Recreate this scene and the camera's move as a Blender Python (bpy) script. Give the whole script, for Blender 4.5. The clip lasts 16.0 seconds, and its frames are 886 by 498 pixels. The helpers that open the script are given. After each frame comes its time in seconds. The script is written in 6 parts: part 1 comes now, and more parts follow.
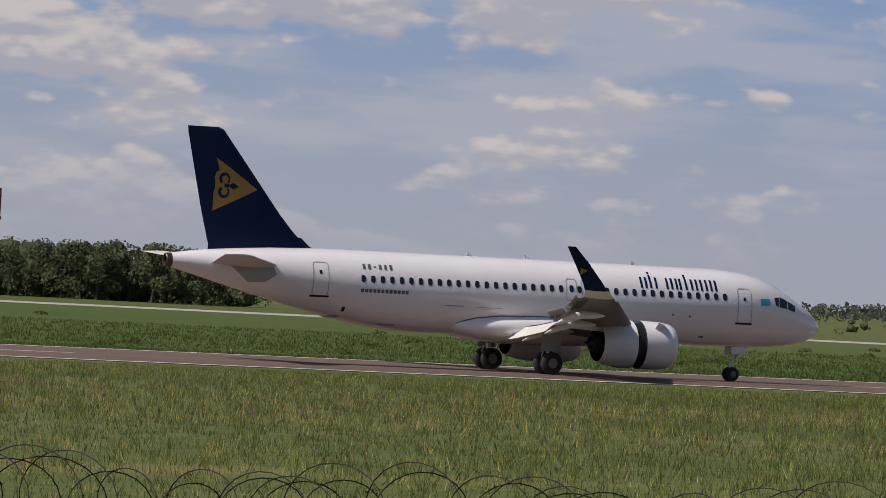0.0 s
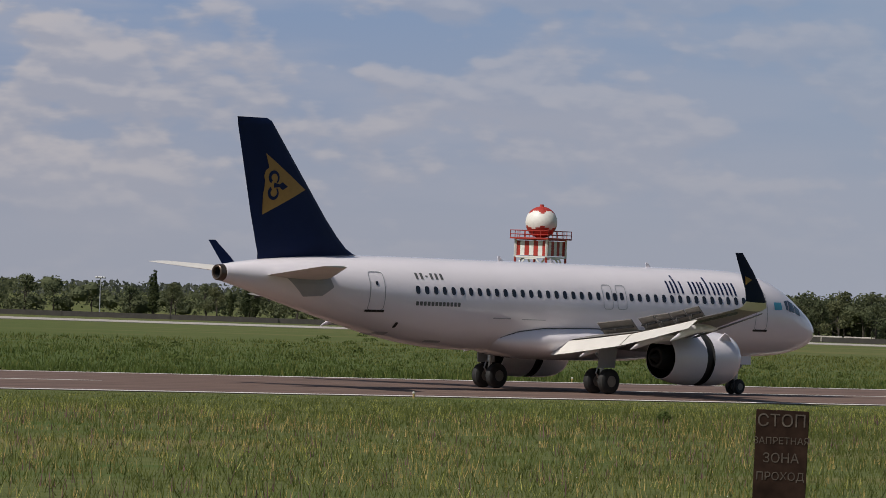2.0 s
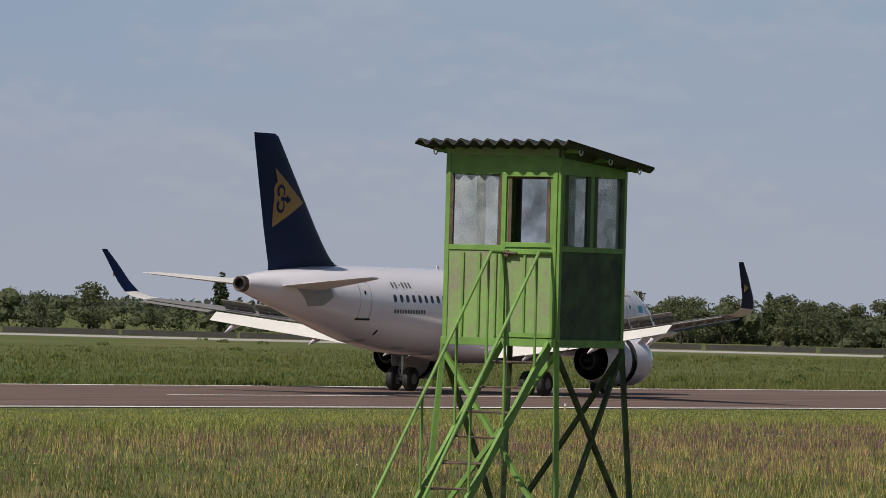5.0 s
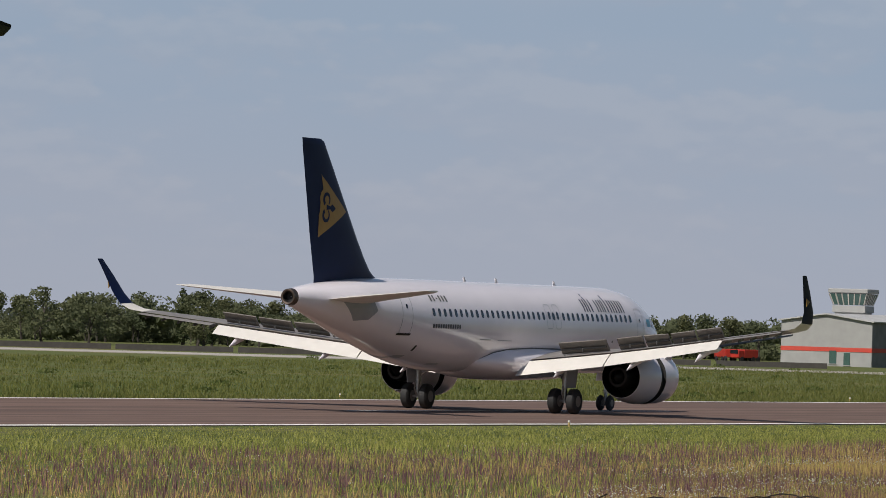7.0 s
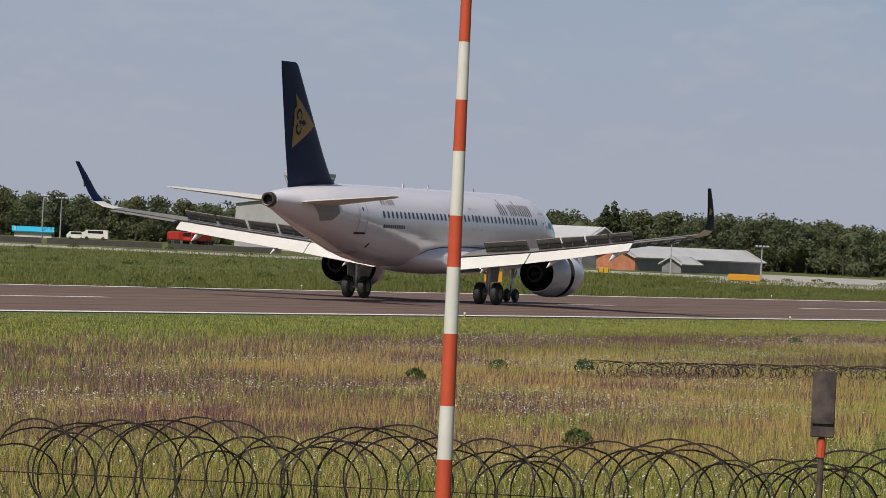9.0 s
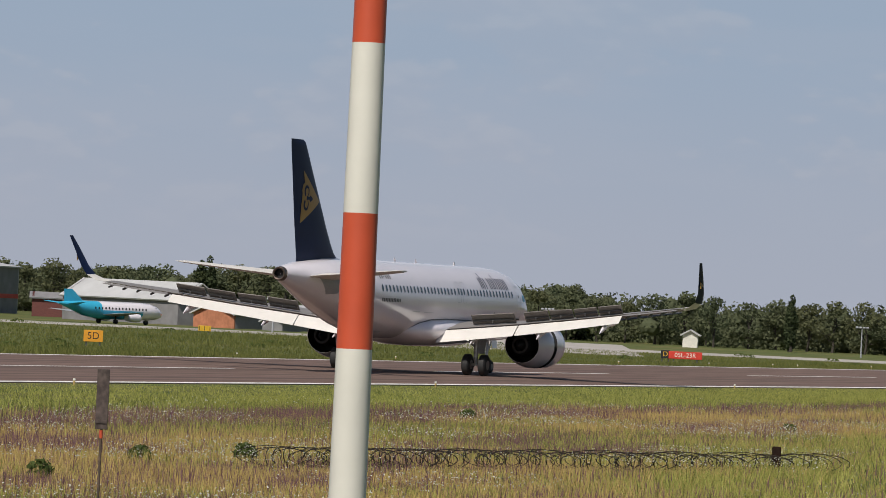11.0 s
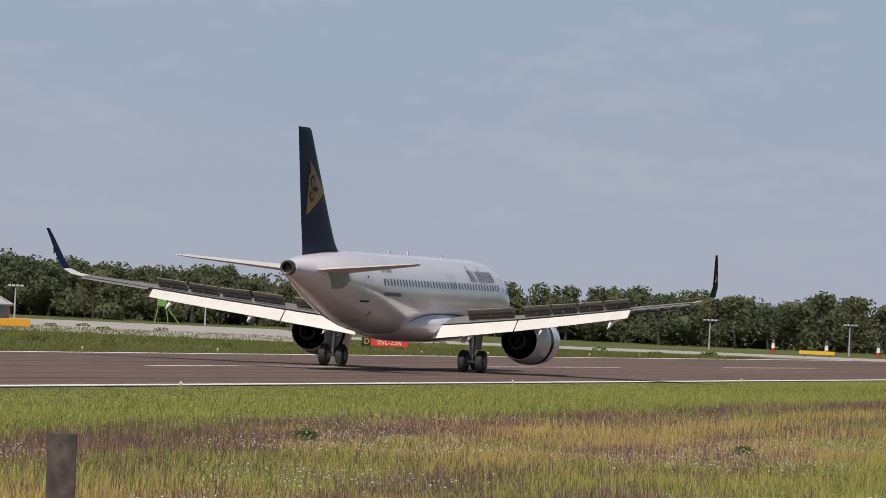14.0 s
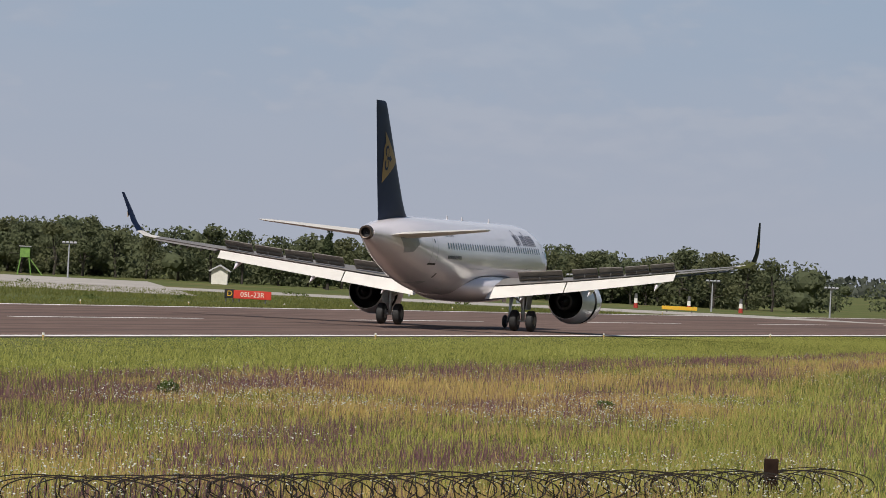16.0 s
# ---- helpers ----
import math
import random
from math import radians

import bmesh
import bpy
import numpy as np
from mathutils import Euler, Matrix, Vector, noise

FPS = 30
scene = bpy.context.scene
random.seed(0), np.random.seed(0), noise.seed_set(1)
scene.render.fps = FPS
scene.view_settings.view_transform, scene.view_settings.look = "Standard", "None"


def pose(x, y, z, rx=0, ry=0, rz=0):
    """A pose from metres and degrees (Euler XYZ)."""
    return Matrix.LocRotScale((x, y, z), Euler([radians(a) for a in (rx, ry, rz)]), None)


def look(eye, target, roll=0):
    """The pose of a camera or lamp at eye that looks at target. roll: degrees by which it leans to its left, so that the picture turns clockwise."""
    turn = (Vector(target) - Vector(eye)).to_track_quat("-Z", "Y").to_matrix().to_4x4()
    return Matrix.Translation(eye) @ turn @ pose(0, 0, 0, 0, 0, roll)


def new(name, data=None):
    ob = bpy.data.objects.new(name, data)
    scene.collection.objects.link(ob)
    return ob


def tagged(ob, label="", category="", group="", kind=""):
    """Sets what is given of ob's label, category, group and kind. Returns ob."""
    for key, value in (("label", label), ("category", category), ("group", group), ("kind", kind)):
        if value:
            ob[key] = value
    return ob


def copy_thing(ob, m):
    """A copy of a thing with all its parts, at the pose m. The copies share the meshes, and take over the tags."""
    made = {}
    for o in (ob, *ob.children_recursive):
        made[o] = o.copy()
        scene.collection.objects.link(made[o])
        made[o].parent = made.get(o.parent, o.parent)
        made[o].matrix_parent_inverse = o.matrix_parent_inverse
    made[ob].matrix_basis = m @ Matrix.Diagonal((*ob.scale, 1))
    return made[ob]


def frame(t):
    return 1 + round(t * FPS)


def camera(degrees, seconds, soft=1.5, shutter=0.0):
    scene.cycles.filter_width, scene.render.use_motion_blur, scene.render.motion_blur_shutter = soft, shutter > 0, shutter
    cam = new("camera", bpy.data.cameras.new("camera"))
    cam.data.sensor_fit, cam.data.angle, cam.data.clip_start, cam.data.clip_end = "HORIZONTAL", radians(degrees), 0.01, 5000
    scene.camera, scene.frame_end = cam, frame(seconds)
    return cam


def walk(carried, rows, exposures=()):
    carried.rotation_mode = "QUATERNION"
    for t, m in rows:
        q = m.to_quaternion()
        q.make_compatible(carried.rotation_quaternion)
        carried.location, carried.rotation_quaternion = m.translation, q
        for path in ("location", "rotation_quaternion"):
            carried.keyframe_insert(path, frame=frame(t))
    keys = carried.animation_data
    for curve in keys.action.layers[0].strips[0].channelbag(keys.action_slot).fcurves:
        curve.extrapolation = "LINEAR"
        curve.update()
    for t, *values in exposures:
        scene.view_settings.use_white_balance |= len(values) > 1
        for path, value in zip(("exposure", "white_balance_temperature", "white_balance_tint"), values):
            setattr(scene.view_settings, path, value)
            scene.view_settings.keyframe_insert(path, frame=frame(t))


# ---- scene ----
def aim(x, y, z, pan, tilt, roll):
    """A camera pose: pan is the compass angle from +x towards +y, tilt upwards, all in degrees."""
    p, e = radians(pan), radians(tilt)
    eye = Vector((x, y, z))
    return look(eye, eye + 100 * Vector((math.cos(p) * math.cos(e), math.sin(p) * math.cos(e), math.sin(e))), roll)


cam = camera(9.436, 16.0, soft=0.85)
CAMERA_ROWS = [
    (0.0, -164.6, -252.0, 4.3, 64.561, 0.401, 2.91),
    (0.5, -168.0, -240.0, 4.3, 60.328, 0.847, 2.67),
    (1.0, -161.9, -223.0, 4.3, 57.0, 1.179, 2.32),
    (1.5, -156.0, -205.0, 4.3, 53.529, 0.836, 1.77),
    (2.0, -145.2, -190.2, 4.3, 49.99, 0.493, 2.02),
    (2.5, -139.2, -183.9, 4.3, 46.701, 0.582, 1.97),
    (2.8, -138.3, -182.9, 4.3, 45.042, 0.572, 2.12),
    (3.0, -137.0, -181.8, 4.3, 43.878, 0.623, 2.04),
    (3.2, -134.74, -179.81, 4.3, 42.777, 0.735, 1.44),
    (3.5, -129.32, -175.14, 4.26, 41.543, 0.727, 1.46),
    (4.0, -118.24, -166.38, 4.19, 39.785, 0.703, 1.49),
    (4.5, -106.04, -157.34, 4.11, 38.27, 0.675, 1.53),
    (5.0, -94.36, -149.11, 4.04, 36.88, 0.647, 1.55),
    (5.3, -88.3, -145.0, 4.0, 36.058, 0.635, 1.57),
    (5.5, -84.7, -142.6, 4.0, 35.375, 0.666, 1.5),
    (6.0, -78.6, -138.5, 4.0, 34.026, 0.747, 1.59),
    (6.5, -68.0, -131.0, 4.0, 32.478, 0.918, 1.63),
    (7.0, -58.4, -124.9, 4.0, 30.6, 0.799, 1.71),
    (7.5, -49.6, -120.8, 4.0, 28.75, 0.693, 2.44),
    (8.0, -44.2, -118.2, 4.0, 27.159, 0.557, 1.95),
    (8.5, -44.2, -118.2, 4.0, 25.799, 0.034, 2.45),
    (9.0, -44.2, -118.2, 4.0, 24.78, -0.234, 2.68),
    (9.5, -44.2, -118.2, 4.0, 24.19, 0.3, 3.15),
    (10.0, -43.0, -117.7, 4.0, 23.16, 0.834, 2.82),
    (10.2, -39.6, -116.3, 4.0, 22.16, 0.775, 2.58),
    (10.4, -34.8, -114.02, 3.95, 21.42, 0.73, 2.62),
    (10.5, -32.13, -112.67, 3.93, 21.14, 0.707, 2.64),
    (10.6, -29.31, -111.2, 3.9, 20.91, 0.683, 2.66),
    (10.8, -23.3, -107.97, 3.86, 20.57, 0.636, 2.7),
    (11.0, -16.95, -104.47, 3.81, 20.33, 0.587, 2.74),
    (11.2, -10.42, -100.83, 3.76, 20.13, 0.538, 2.78),
    (11.4, -3.88, -97.21, 3.71, 19.93, 0.489, 2.82),
    (11.5, -0.66, -95.44, 3.69, 19.82, 0.465, 2.84),
    (11.6, 2.49, -93.73, 3.67, 19.7, 0.44, 2.86),
    (11.8, 8.52, -90.54, 3.62, 19.43, 0.391, 2.9),
    (12.0, 14.04, -87.77, 3.57, 19.12, 0.342, 2.94),
    (12.3, 21.0, -84.7, 3.5, 18.66, 0.268, 3.0),
    (12.5, 24.4, -83.4, 3.5, 18.15, 0.358, 3.27),
    (13.0, 26.5, -82.6, 3.5, 17.05, 0.424, 2.9),
    (13.5, 26.5, -82.6, 3.5, 16.46, 0.569, 2.75),
    (14.0, 26.5, -82.6, 3.5, 16.031, 0.593, 2.54),
    (14.5, 26.5, -82.6, 3.5, 15.541, 0.408, 2.37),
    (15.0, 26.5, -82.6, 3.5, 15.421, 0.23, 2.31),
    (15.5, 26.5, -82.6, 3.5, 15.082, 0.151, 2.6),
    (16.0, 26.5, -82.6, 3.5, 14.552, 0.164, 2.93),
]

EXPOSURES = [(0.0, 0.0), (1.0, -0.01), (1.6, -0.06), (2.2, -0.09), (3.0, -0.02), (5.5, 0.0), (7.0, 0.03), (10.0, 0.06), (12.3, 0.11), (16.0, 0.11)]
walk(cam, [(row[0], aim(*row[1:])) for row in CAMERA_ROWS], EXPOSURES)

# ---- light ----
SUN_AZIMUTH, SUN_HEIGHT = 176.0, 50.0
world = bpy.data.worlds.new("sky")
scene.world = world
world.use_nodes = True
sky = world.node_tree.nodes.new("ShaderNodeTexSky")
sky.sky_type = "NISHITA"
sky.sun_disc = False
sky.sun_elevation = radians(SUN_HEIGHT)
sky.sun_rotation = radians(90 - SUN_AZIMUTH)
sky.air_density, sky.dust_density, sky.ozone_density = 1.0, 1.2, 1.4
world.node_tree.links.new(sky.outputs[0], world.node_tree.nodes["Background"].inputs[0])
world.node_tree.nodes["Background"].inputs[1].default_value = 0.056
sun = new("sun", bpy.data.lights.new("sun", "SUN"))
sun.data.energy, sun.data.angle, sun.data.color = 4.25, radians(0.6), (1.0, 0.94, 0.86)
az, el = radians(SUN_AZIMUTH), radians(SUN_HEIGHT)
sun.matrix_world = look((0, 0, 60), Vector((0, 0, 60)) - Vector((math.cos(az) * math.cos(el), math.sin(az) * math.cos(el), math.sin(el))))


# ---- materials ----
def material(name, colour, rough=0.6, metal=0.0, vary=0.15, grain=6.0, patch=0.6, bump=0.1, second=None, coat=0.0):
    """A surface with grain and larger stains; grain and patch are counts per metre."""
    m = bpy.data.materials.new(name)
    m.use_nodes = True
    nt = m.node_tree
    n, link = nt.nodes, nt.links.new
    bsdf = n["Principled BSDF"]
    co = n.new("ShaderNodeTexCoord")
    fine, wide = n.new("ShaderNodeTexNoise"), n.new("ShaderNodeTexNoise")
    for tex, s in ((fine, grain), (wide, patch)):
        tex.inputs["Scale"].default_value = s
        tex.inputs["Detail"].default_value = 5
        link(co.outputs["Object"], tex.inputs["Vector"])
    add = n.new("ShaderNodeMath")
    add.operation = "ADD"
    link(fine.outputs["Fac"], add.inputs[0])
    link(wide.outputs["Fac"], add.inputs[1])
    ramp = n.new("ShaderNodeValToRGB")
    low = second or tuple(c * (1 - vary) for c in colour)
    high = tuple(min(1, c * (1 + vary)) for c in colour)
    ramp.color_ramp.elements[0].position, ramp.color_ramp.elements[1].position = 0.35, 0.65
    ramp.color_ramp.elements[0].color, ramp.color_ramp.elements[1].color = (*low, 1), (*high, 1)
    half = n.new("ShaderNodeMath")
    half.operation = "MULTIPLY"
    half.inputs[1].default_value = 0.5
    link(add.outputs[0], half.inputs[0])
    link(half.outputs[0], ramp.inputs["Fac"])
    link(ramp.outputs["Color"], bsdf.inputs["Base Color"])
    bsdf.inputs["Roughness"].default_value = rough
    bsdf.inputs["Metallic"].default_value = metal
    bsdf.inputs["Coat Weight"].default_value = coat
    if bump:
        b = n.new("ShaderNodeBump")
        b.inputs["Strength"].default_value = bump
        b.inputs["Distance"].default_value = 0.02
        link(fine.outputs["Fac"], b.inputs["Height"])
        link(b.outputs["Normal"], bsdf.inputs["Normal"])
    return m


WHITE_PAINT = material("white_paint", (0.79, 0.745, 0.785), 0.24, vary=0.03, grain=0.8, patch=0.25, bump=0.0, coat=0.6)
NAVY_PAINT = material("navy_paint", (0.004, 0.0115, 0.052), 0.48, vary=0.15, grain=0.8, patch=0.3, bump=0.0)
NAVY_PAINT.node_tree.nodes["Principled BSDF"].inputs["Specular IOR Level"].default_value = 0.16
GOLD_PAINT = material("gold_paint", (0.30, 0.17, 0.04), 0.45, vary=0.1, bump=0.0)
FLAP_PAINT = material("flap_paint", (0.60, 0.575, 0.54), 0.5, vary=0.07, grain=1.5, patch=0.5, bump=0.0)
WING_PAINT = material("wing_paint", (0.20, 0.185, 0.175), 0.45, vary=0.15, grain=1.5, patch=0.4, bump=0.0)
SPOILER_PAINT = material("spoiler_paint", (0.17, 0.155, 0.14), 0.5, vary=0.2, grain=2.5, patch=0.8, bump=0.0)
SOOTY_STEEL = material("sooty_steel", (0.11, 0.085, 0.07), 0.4, metal=0.7, vary=0.3, grain=4, patch=1, bump=0.0)
GREY_PAINT = material("grey_paint", (0.30, 0.31, 0.33), 0.42, vary=0.08, grain=1.5, patch=0.4, bump=0.0)
DARK_GREY = material("dark_grey_paint", (0.10, 0.10, 0.10), 0.5, vary=0.25, grain=3, patch=0.8, bump=0.05)
BLACK = material("black_cavity", (0.008, 0.008, 0.009), 0.6, vary=0.2)
TYRE = material("tyre_rubber", (0.018, 0.018, 0.019), 0.75, vary=0.2)
STEEL = material("bare_steel", (0.42, 0.42, 0.43), 0.35, metal=0.9, vary=0.2, grain=8, patch=2)
GLASS_DARK = material("window_dark", (0.012, 0.014, 0.02), 0.12, vary=0.2, bump=0.0, coat=0.5)
BLUE_FLAG = material("pale_blue_paint", (0.05, 0.32, 0.45), 0.4, vary=0.05, bump=0.0)


# ---- building blocks ----
def part(name, bm, mat, parent=None, label="", smooth=False):
    """One mesh object under a thing or under a part."""
    me = bpy.data.meshes.new(name)
    bmesh.ops.recalc_face_normals(bm, faces=bm.faces[:])
    bm.to_mesh(me)
    bm.free()
    for m in mat if isinstance(mat, (list, tuple)) else [mat]:
        me.materials.append(m)
    if smooth:
        me.polygons.foreach_set("use_smooth", [True] * len(me.polygons))
        me.set_sharp_from_angle(angle=radians(38))
    ob = new(name, me)
    if parent is not None:
        ob.parent = parent
    return tagged(ob, label=label)


def thing(name, label, category, m=None, group="", kind=""):
    """An empty at the base of a thing made of parts."""
    ob = new(name)
    ob.empty_display_size = 0.3
    if m is not None:
        ob.matrix_basis = m
    return tagged(ob, label=label, category=category, group=group, kind=kind)


def box(bm, sx, sy, sz, m=None, bevel=0.0):
    """A box of that size round the origin of m."""
    made = bmesh.ops.create_cube(bm, size=1.0, matrix=(m or Matrix()) @ Matrix.Diagonal((sx, sy, sz, 1)))
    if bevel:
        edges = {e for v in made["verts"] for e in v.link_edges}
        bmesh.ops.bevel(bm, geom=list(edges), offset=bevel, segments=1, affect="EDGES")
    return bm


def rod(bm, a, b, r0, r1=None, n=10):
    """A round bar from a to b."""
    a, b = Vector(a), Vector(b)
    d = b - a
    m = Matrix.Translation((a + b) / 2) @ d.to_track_quat("Z", "Y").to_matrix().to_4x4()
    bmesh.ops.create_cone(bm, cap_ends=True, segments=n, radius1=r0, radius2=r0 if r1 is None else r1, depth=d.length, matrix=m)
    return bm


def bar(bm, a, b, w, h):
    """A rectangular bar from a to b."""
    a, b = Vector(a), Vector(b)
    d = b - a
    m = Matrix.Translation((a + b) / 2) @ d.to_track_quat("Z", "Y").to_matrix().to_4x4()
    return box(bm, w, h, d.length, m)


def loft(bm, rings, close=True, cap=True):
    """A skin through rings of points."""
    rows = [[bm.verts.new(p) for p in ring] for ring in rings]
    n = len(rows[0])
    for r0, r1 in zip(rows, rows[1:]):
        for i in range(n if close else n - 1):
            j = (i + 1) % n
            bm.faces.new((r0[i], r0[j], r1[j], r1[i]))
    if cap:
        bm.faces.new(rows[0][::-1])
        bm.faces.new(rows[-1])
    return bm


def turned(bm, profile, m=None, n=32, cap=False):
    """A body of revolution about x: (x, radius) pairs."""
    m = m or Matrix()
    rings = [[m @ Vector((x, r * math.cos(2 * math.pi * k / n), r * math.sin(2 * math.pi * k / n))) for k in range(n)] for x, r in profile]
    return loft(bm, rings, cap=cap)


# ---- ground, runway ----
def ground_material():
    m = bpy.data.materials.new("meadow_ground")
    m.use_nodes = True
    nt = m.node_tree
    n, link = nt.nodes, nt.links.new
    bsdf = n["Principled BSDF"]
    bsdf.inputs["Roughness"].default_value = 0.95
    bsdf.inputs["Specular IOR Level"].default_value = 0.1
    geo = n.new("ShaderNodeNewGeometry")

    def noise_at(scale, detail, stretch=(1, 1, 1)):
        mp = n.new("ShaderNodeMapping")
        mp.inputs["Scale"].default_value = stretch
        tex = n.new("ShaderNodeTexNoise")
        tex.inputs["Scale"].default_value, tex.inputs["Detail"].default_value = scale, detail
        link(geo.outputs["Position"], mp.inputs["Vector"])
        link(mp.outputs["Vector"], tex.inputs["Vector"])
        return tex

    def mix(a, b, fac, lo, hi):
        mr = n.new("ShaderNodeMapRange")
        mr.inputs["From Min"].default_value, mr.inputs["From Max"].default_value = lo, hi
        link(fac, mr.inputs["Value"])
        mx = n.new("ShaderNodeMix")
        mx.data_type = "RGBA"
        link(mr.outputs["Result"], mx.inputs["Factor"])
        for value, sock in ((a, mx.inputs["A"]), (b, mx.inputs["B"])):
            if isinstance(value, tuple):
                sock.default_value = (*value, 1)
            else:
                link(value, sock)
        return mx.outputs["Result"]

    green = mix((0.075, 0.090, 0.030), (0.115, 0.128, 0.044), noise_at(0.9, 6).outputs["Fac"], 0.35, 0.65)
    dry = mix(green, (0.17, 0.145, 0.062), noise_at(0.055, 5, (0.6, 1.6, 1)).outputs["Fac"], 0.5, 0.75)
    dark = mix(dry, (0.065, 0.105, 0.026), noise_at(0.18, 4, (0.6, 1.4, 1)).outputs["Fac"], 0.55, 0.75)
    # deeper green towards the west end of the field, beyond the runway
    place = n.new("ShaderNodeSeparateXYZ")
    link(geo.outputs["Position"], place.inputs[0])
    darker = mix((0.056, 0.080, 0.020), (0.080, 0.108, 0.030), noise_at(0.35, 5).outputs["Fac"], 0.35, 0.65)
    link(mix(dark, mix(darker, dark, place.outputs["X"], 20, 240), place.outputs["Y"], 10, 30), bsdf.inputs["Base Color"])
    return m


def asphalt_material():
    """Reddish brown runway surface with long dark rubber streaks along it."""
    m = bpy.data.materials.new("runway_asphalt")
    m.use_nodes = True
    nt = m.node_tree
    n, link = nt.nodes, nt.links.new
    bsdf = n["Principled BSDF"]
    bsdf.inputs["Roughness"].default_value = 0.85
    bsdf.inputs["Specular IOR Level"].default_value = 0.2
    geo = n.new("ShaderNodeNewGeometry")
    cols = []
    for stretch, scale, lo, hi in (((0.012, 0.9, 1), 1.0, 0.45, 0.62), ((0.3, 2.0, 1), 0.8, 0.3, 0.7)):
        mp, tex, mr = n.new("ShaderNodeMapping"), n.new("ShaderNodeTexNoise"), n.new("ShaderNodeMapRange")
        mp.inputs["Scale"].default_value = stretch
        tex.inputs["Scale"].default_value, tex.inputs["Detail"].default_value = scale, 5
        mr.inputs["From Min"].default_value, mr.inputs["From Max"].default_value = lo, hi
        link(geo.outputs["Position"], mp.inputs["Vector"])
        link(mp.outputs["Vector"], tex.inputs["Vector"])
        link(tex.outputs["Fac"], mr.inputs["Value"])
        cols.append(mr.outputs["Result"])
    base, streak = n.new("ShaderNodeMix"), n.new("ShaderNodeMix")
    base.data_type = streak.data_type = "RGBA"
    base.inputs["A"].default_value, base.inputs["B"].default_value = (0.125, 0.082, 0.066, 1), (0.185, 0.125, 0.102, 1)
    link(cols[1], base.inputs["Factor"])
    link(base.outputs["Result"], streak.inputs["A"])
    streak.inputs["B"].default_value = (0.070, 0.048, 0.042, 1)
    soft = n.new("ShaderNodeMath")
    soft.operation = "MULTIPLY"
    soft.inputs[1].default_value = 0.75
    link(cols[0], soft.inputs[0])
    link(soft.outputs[0], streak.inputs["Factor"])
    link(streak.outputs["Result"], bsdf.inputs["Base Color"])
    return m


GRASS_GROUND, ASPHALT = ground_material(), asphalt_material()
LINE_PAINT = material("line_paint", (0.70, 0.68, 0.64), 0.7, vary=0.3, grain=2.5, patch=0.3)
CONCRETE = material("concrete", (0.36, 0.33, 0.30), 0.85, vary=0.2, grain=1.2, patch=0.08)
RUNWAY_HALF = 17.0
RUNWAY_LENGTH = (-700.0, 1700.0)


def sheet(name, x0, x1, y0, y1, z, mat, label, category, parent=None, thick=0.04):
    bm = bmesh.new()
    box(bm, x1 - x0, y1 - y0, thick, pose((x0 + x1) / 2, (y0 + y1) / 2, z - thick / 2))
    ob = part(name, bm, mat, parent, label)
    return tagged(ob, category=category, kind="structure") if parent is None else ob


bm = bmesh.new()
bmesh.ops.create_grid(bm, x_segments=40, y_segments=40, size=4600)
tagged(part("ground", bm, GRASS_GROUND, None, "green airfield meadow with dry and dark patches"), category="ground", kind="structure")
sheet("runway", *RUNWAY_LENGTH, -RUNWAY_HALF - 0.75, RUNWAY_HALF + 0.9, 0.03, ASPHALT, "brown asphalt runway with dark rubber streaks", "runway")
runway = bpy.data.objects["runway"]
for side in (-1, 1):
    bm = bmesh.new()
    box(bm, RUNWAY_LENGTH[1] - RUNWAY_LENGTH[0], 0.95 if side < 0 else 0.8, 0.006, pose(500, side * RUNWAY_HALF, 0.034))
    part("edge_line", bm, LINE_PAINT, runway, "white painted edge line")
for k in range(40):
    bm = bmesh.new()
    box(bm, 30, 0.5, 0.006, pose(-680 + 60 * k, 0.0, 0.034))
    part("centre_line_dash", bm, LINE_PAINT, runway, "worn white centre line dash")


# ---- the airliner ----
NOSE_X = 17.6      # metres from the main wheels forward to the nose


def fuselage_ring(a, zc, hh, hw, n=36):
    return [(NOSE_X - a, hw * math.sin(2 * math.pi * k / n), zc + hh * math.cos(2 * math.pi * k / n)) for k in range(n)]


HULL = [(0.0, 3.02, 0.05, 0.05), (0.08, 3.04, 0.26, 0.25), (0.3, 3.08, 0.52, 0.50), (0.7, 3.14, 0.80, 0.76), (1.3, 3.24, 1.08, 1.04), (2.0, 3.38, 1.36, 1.30),
        (2.8, 3.56, 1.64, 1.52), (3.7, 3.71, 1.85, 1.72), (4.8, 3.81, 1.99, 1.88), (6.2, 3.86, 2.06, 1.96), (8.0, 3.87, 2.07, 1.975), (24.0, 3.87, 2.07, 1.975),
        (25.5, 3.92, 2.02, 1.965), (27.0, 4.01, 1.93, 1.93), (28.6, 4.15, 1.78, 1.85), (30.2, 4.32, 1.58, 1.70), (32.0, 4.51, 1.33, 1.47), (33.8, 4.68, 1.03, 1.15),
        (35.4, 4.82, 0.75, 0.82), (36.6, 4.90, 0.52, 0.55), (37.3, 4.93, 0.38, 0.40)]


def hull_width(a, z):
    """Half the hull's width at that station and height."""
    for s0, s1 in zip(HULL, HULL[1:]):
        if s0[0] <= a <= s1[0]:
            f = (a - s0[0]) / (s1[0] - s0[0])
            zc, hh, hw = (s0[i] + f * (s1[i] - s0[i]) for i in (1, 2, 3))
            return hw * math.sqrt(max(0.0, 1 - ((z - zc) / hh) ** 2))
    return 0.0


